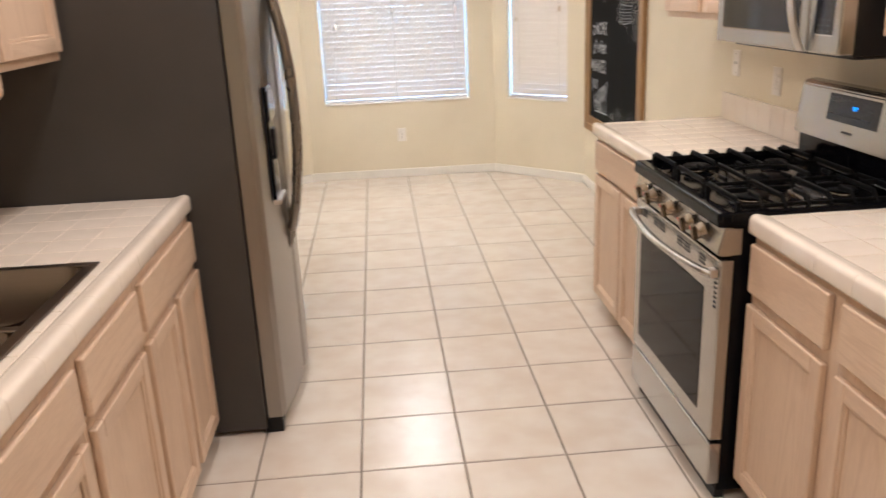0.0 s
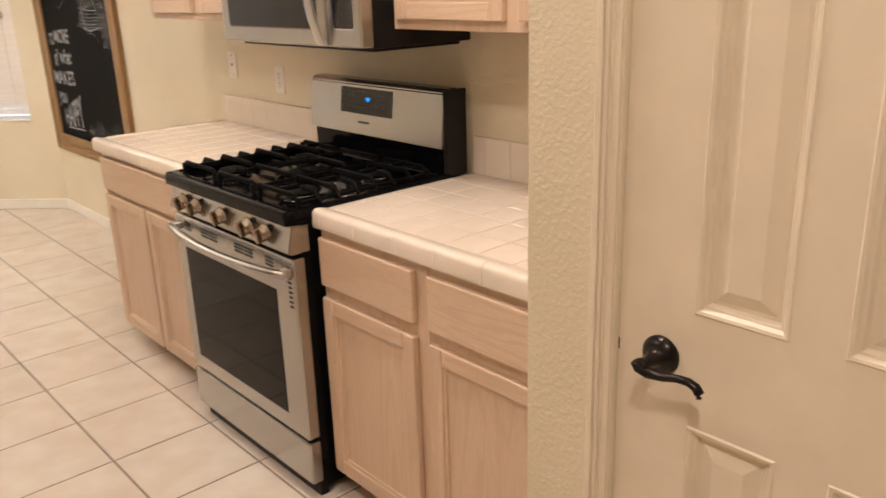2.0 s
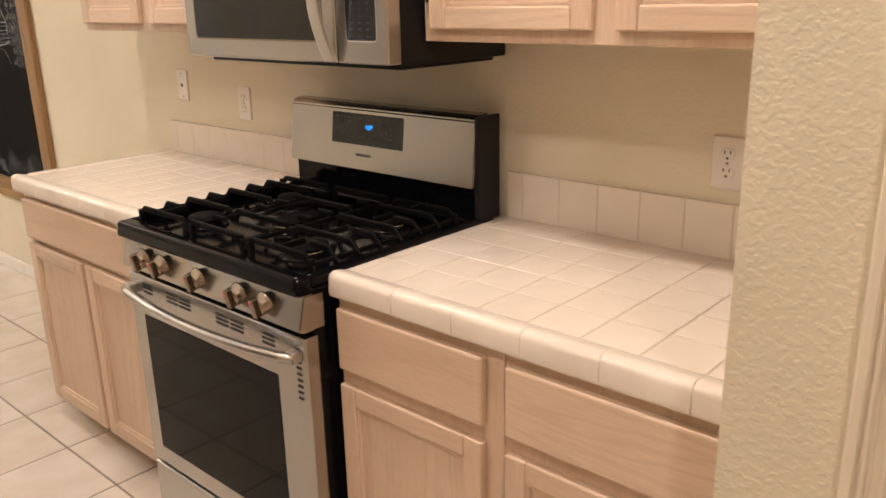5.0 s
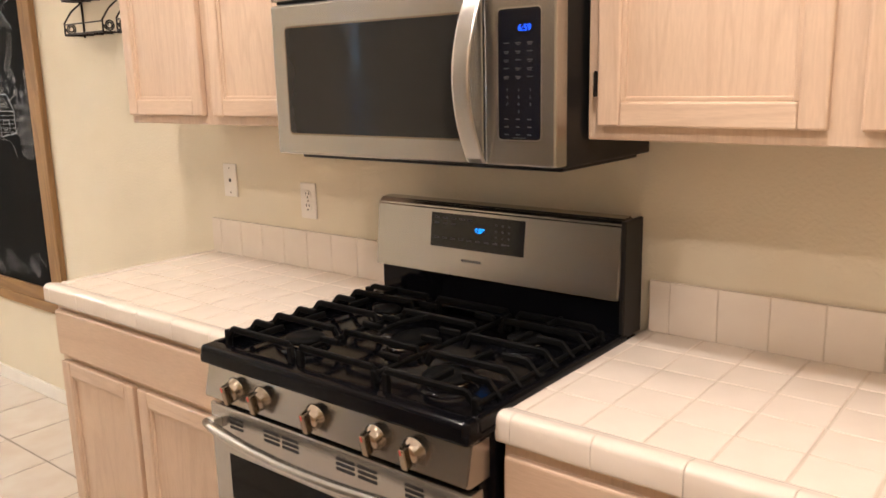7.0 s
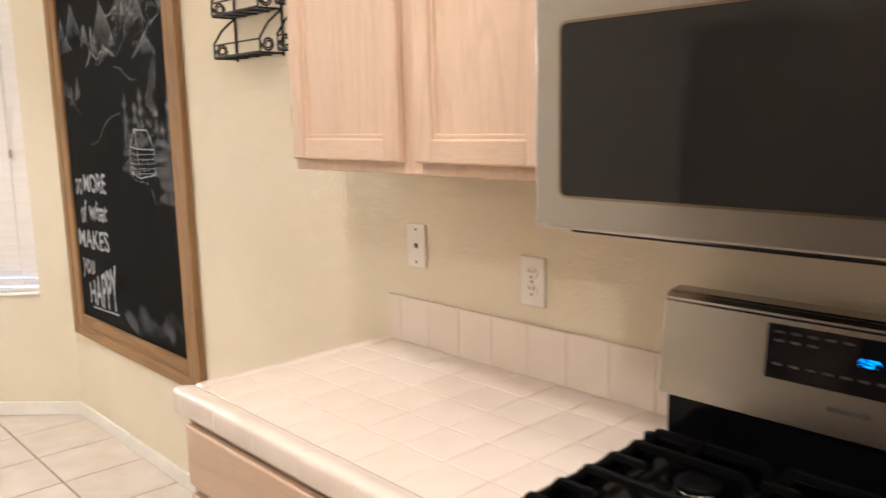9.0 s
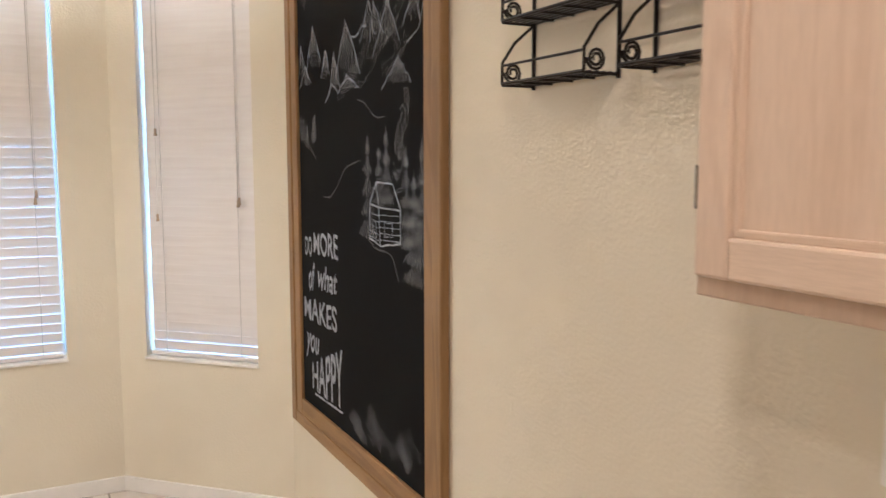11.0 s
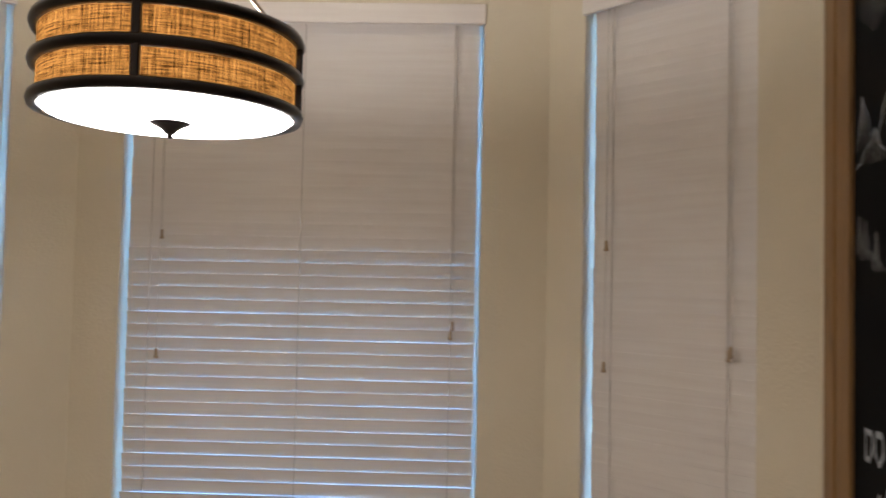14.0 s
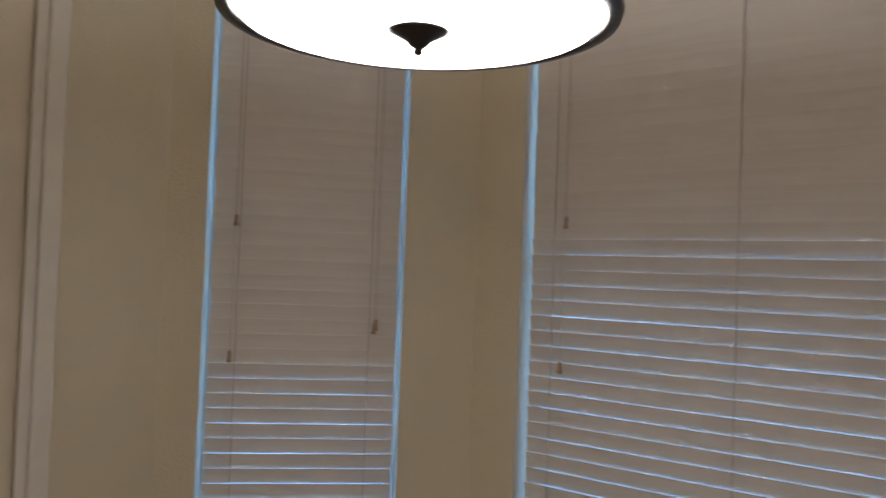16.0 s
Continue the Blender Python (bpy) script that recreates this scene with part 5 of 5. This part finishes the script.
    for pts in ([e, r0, r1, e2, m, e], [r0, m], [m, (6.564, 1.273)], [(6.648, 1.39), (6.648, 1.29)], [(6.41, 1.385), (6.413, 1.289)], [(6.648, 1.288), (6.564, 1.27), (6.413, 1.289)]):
        stroke(lines, pts, 0.006, 0.002)
    for k in range(1, 6):
        z = 1.385 - k * 0.019
        stroke(lines, [(6.565, z), (6.415, z + 0.004)], 0.0025, 0.002)
        stroke(lines, [(6.645, z + 0.004), (6.575, z - 0.004)], 0.0025, 0.002)
        y = 6.574 - k * 0.026
        stroke(soft, [(y - 0.01, 1.395 + k * 0.011), (y - 0.07, 1.40 + k * 0.011)], 0.005, 0.002, 0.0017)
    stroke(lines, [(6.622, 1.29), (6.622, 1.345), (6.598, 1.34), (6.598, 1.28)], 0.003, 0.002)
    stroke(lines, [(6.53, 1.345), (6.47, 1.345), (6.47, 1.305), (6.53, 1.30), (6.53, 1.345)], 0.003, 0.002)
    # chimney smoke in curls
    for k in range(18):
        u = k / 17
        cy, cz = 6.44 - 0.02 * math.sin(u * 5) - 0.11 * u * u, 1.48 + 0.24 * u
        rr = 0.016 + 0.010 * math.sin(u * 3)
        cy += rng.uniform(-0.02, 0.02)
        a0 = rng.uniform(0, 6)
        stroke(soft, curve([(cy + rr * math.cos(a0 + q), cz + rr * math.sin(a0 + q)) for q in (0, 0.8, 1.6, 2.4, 3.2, 4.0)], 3), 0.005, 0.001, 0.0018 + 0.00002 * k)
    for k in range(16):
        y, z = rng.uniform(6.36, 6.85), rng.uniform(0.62, 0.74)
        stroke(dust, [(y, z), (y - 0.05, z - 0.03), (y - 0.09, z - 0.05)], rng.uniform(0.03, 0.06), 0.012, 0.0002 + 0.00004 * k)
    part("chalk_dust", dust, CHALK_DUST, b, "wiped chalk dust", kind="stuff")
    part("chalk_slope", face, CHALK_FACE, b, "rubbed chalk mountain faces", kind="stuff")
    part("chalk_forest", trees, CHALK_TREE, b, "brushed chalk fir trees", kind="stuff")
    part("chalk_fringe", hems, CHALK_HEM, b, "bright hems of the chalk firs", kind="stuff")
    part("chalk_shading", soft, CHALK_SOFT, b, "rubbed grey chalk", kind="stuff")
    part("chalk_outline", lines, CHALK_LINE, b, "white chalk outlines", kind="stuff")

    def lettering(words, ya, yb, za, zb, shear=0.0, grow=0.0):
        """Hand lettering fitted between ya and yb (left to right) and za and zb; grow: how much taller its right end is."""
        m = Matrix(((1, shear, 0, 0), (0, 1, 0, 0), (0, 0, 1, 0), (0, 0, 0, 1)))
        bm = text_bm(words, 1.0, m, 0.0, 0.014)
        xs, ys = [v.co.x for v in bm.verts], [v.co.y for v in bm.verts]
        x0, x1, q0, q1 = min(xs), max(xs), min(ys), max(ys)
        for v in bm.verts:
            u, w = (v.co.x - x0) / (x1 - x0), (v.co.y - q0) / (q1 - q0)
            top = zb + grow * u
            wob = 0.004 * math.sin(u * 23)
            v.co = Vector((XB - 0.0024, ya + (yb - ya) * u, za + (top - za) * w + wob))
        part("chalk_lettering", bm, CHALK, b, "white chalk hand lettering")

    lettering("DO", 7.318, 7.235, 1.170, 1.243)
    lettering("MORE", 7.212, 6.945, 1.185, 1.262, 0, 0.015)
    lettering("of", 7.280, 7.205, 1.035, 1.145, 0.25)
    lettering("what", 7.170, 6.955, 1.055, 1.150, 0.25)
    lettering("MAKES", 7.342, 6.965, 0.918, 1.000, 0, 0.012)
    lettering("you", 7.328, 7.165, 0.762, 0.862, 0.25)
    lettering("HAPPY", 7.255, 6.912, 0.648, 0.748, 0, 0.125)
    bm = bmesh.new()
    XB -= 0.0024
    stroke(bm, [(7.225, 0.632), (6.915, 0.640)], 0.009, 0.003)
    part("chalk_underline", bm, CHALK, b)


chalkboard()


# ---- scrolled wire shelves ----
def wire_shelf(ya, yb):
    """Black wrought-wire wall shelf: back posts, trays, front rails and spiral side brackets."""
    s = thing("wire_shelf", (EAST, (ya + yb) / 2, 1.68), "black wrought-iron scroll shelf hung on the wall, empty", "wall shelf", "scroll shelves beside the cabinets")
    xb, xf = EAST - 0.004, EAST - 0.082
    for y in (ya, yb):
        part("post", tube([(xb, y, 1.68), (xb, y, 2.02)], 0.0042, 8), BRONZE, s)
    for z in (1.69, 1.818, 1.946):
        for k in range(6):
            x = xf + (xb - xf) * k / 5
            part("tray_wire", tube([(x, ya, z), (x, yb, z)], 0.0024 if k else 0.0038, 6), BRONZE, s)
        for k in range(5):
            y = ya + (yb - ya) * k / 4
            part("cross_wire", tube([(xf, y, z - 0.003), (xb, y, z - 0.003)], 0.003, 6), BRONZE, s)
        part("front_rail", tube([(xf, ya, z + 0.037), (xf, yb, z + 0.037)], 0.0028, 6), BRONZE, s)
        for y in (ya, yb):
            part("bracket", tube([(xf, y, z), (xf, y, z + 0.042), (xf + 0.03, y, z + 0.085), (xb - 0.004, y, z + 0.122)], 0.0034, 8), BRONZE, s)
            pts = []
            for k in range(26):
                a = k / 25 * 2.1 * 2 * math.pi
                r = 0.0215 - 0.0155 * k / 25
                pts.append((xf + 0.0265 - r * math.cos(a), y, z + 0.0235 - r * math.sin(a)))
            part("scroll", tube(pts, 0.003, 6), BRONZE, s)


wire_shelf(5.452, 5.732)
wire_shelf(5.075, 5.355)


# ---- plates on the walls ----
def plate_base(name, m, label):
    """A bevelled plate on a pose whose x runs along the wall, y up and z out of it."""
    p = thing(name, m.translation, label, "outlet")
    part("cover", box((-0.0355, -0.057, 0.0003), (0.0355, 0.057, 0.006), 0.003, 2, m), WHITEP, p)
    return p


def outlet(m, label):
    p = plate_base("power_outlet", m, label)
    for v in (0.0195, -0.0195):
        prof = [(0.0165, 0.0055), (0.0165, 0.0078), (0.0155, 0.0085)]
        part("socket", lathe(prof, m @ Matrix.Translation((0, v, 0)) @ Matrix.Diagonal((1, 0.86, 1, 1)), 20), WHITEP, p)
        bm = bmesh.new()
        for u in (-0.0065, 0.0065):
            add_box(bm, (u - 0.0013, v + 0.001, 0.0083), (u + 0.0013, v + 0.009, 0.0089), 0, 1, m)
        add_box(bm, (-0.0025, v - 0.0105, 0.0083), (0.0025, v - 0.0055, 0.0089), 0, 1, m)
        part("slots", bm, DARKSLOT, p)
    part("screw", lathe([(0.003, 0.0055), (0.003, 0.0067), (0.001, 0.0070)], m, 10), CHROME, p)


def jack(m, label):
    p = plate_base("phone_jack", m, label)
    part("jack_hole", box((-0.006, -0.006, 0.0055), (0.006, 0.006, 0.0065), 0.001, 1, m), DARKSLOT, p)
    for v in (0.042, -0.042):
        part("screw", lathe([(0.003, 0.0055), (0.003, 0.0067), (0.001, 0.0070)], m @ Matrix.Translation((0, v, 0)), 10), CHROME, p)


outlet(facing_west(EAST, 2.738, 1.112), "white double power outlet above the near counter")
outlet(facing_west(EAST, 4.476, 1.122), "white double power outlet above the far counter")
jack(facing_west(EAST, 4.868, 1.164), "white phone jack plate on the cream wall")
outlet(Matrix.Translation((0.562, NORTH, 0.365)) @ Matrix.Rotation(radians(90), 4, "X"), "white power outlet low under the middle window")

# wooden paper-towel holder under the cabinet by the fridge
ph = thing("paper_towel_holder", (-0.66, 3.36, 1.31), "empty wooden paper-towel holder under the wall cabinet", "towel holder")
for yy in (3.22, 3.50):
    bm = box((-0.72, yy - 0.009, 1.335), (-0.60, yy + 0.009, 1.371), 0.004)
    add_lathe(bm, [(0.028, -0.009), (0.030, 0.0), (0.028, 0.009)], Matrix.Translation((-0.63, yy, 1.328)) @ Matrix.Rotation(radians(90), 4, "X"), 20)
    part("bracket", bm, MAPLE_H, ph)
part("dowel", tube([(-0.63, 3.21, 1.325), (-0.63, 3.51, 1.325)], 0.011, 10), MAPLE_H, ph)

# ---- floor tiles ----
PXT, PYT = 0.3505, 0.349
FX0, FY0 = 0.242 - 4 * 0.3505, 4.696 - 16 * 0.349
half = (PXT / 2 - 0.0031, PYT / 2 - 0.0031)
tile_me = piece_mesh("floor_tile", (-half[0], -half[1], -0.008), (half[0], half[1], 0), 0.0025, FLOORT)
ORIGIN[FLOOR] = Vector((0, 0, 0))
for i in range(10):
    for j in range(27):
        cx, cy = FX0 + (i + 0.5) * PXT, FY0 + (j + 0.5) * PYT
        if cx - half[0] > EAST or cy - half[1] > NORTH or cx + half[0] < KWEST or cy + half[1] < SOUTH:
            continue
        if cx > PX + 0.2 and cy < 2.2:
            continue
        cut = []
        for n, p in (((1, 1), BAY_E), ((-1, 1), BAY_W), ((1, 0), (EAST + 0.06, 0)), ((0, 1), (0, NORTH + 0.06))):
            d = (cx - p[0]) * n[0] + (cy - p[1]) * n[1]
            r = half[0] * abs(n[0]) + half[1] * abs(n[1])
            if d - r > 0.03:
                cut = None
                break
            if d + r > 0.03:
                cut.append((n, p))
        if cut is None:
            continue
        if cut:
            bm = box((cx - half[0], cy - half[1], -0.008), (cx + half[0], cy + half[1], 0), 0.0025, 1)
            for n, p in cut:
                q = Vector((p[0], p[1], 0)) + Vector((n[0], n[1], 0)).normalized() * 0.05
                bmesh.ops.bisect_plane(bm, geom=list(bm.verts) + list(bm.edges) + list(bm.faces), plane_co=q, plane_no=Vector((n[0], n[1], 0)), clear_outer=True)
            if len(bm.faces):
                part("floor_tile", bm, FLOORT, FLOOR)
        else:
            lay("floor_tile", tile_me, FLOOR, cx, cy, random.uniform(-0.0006, 0.0006))
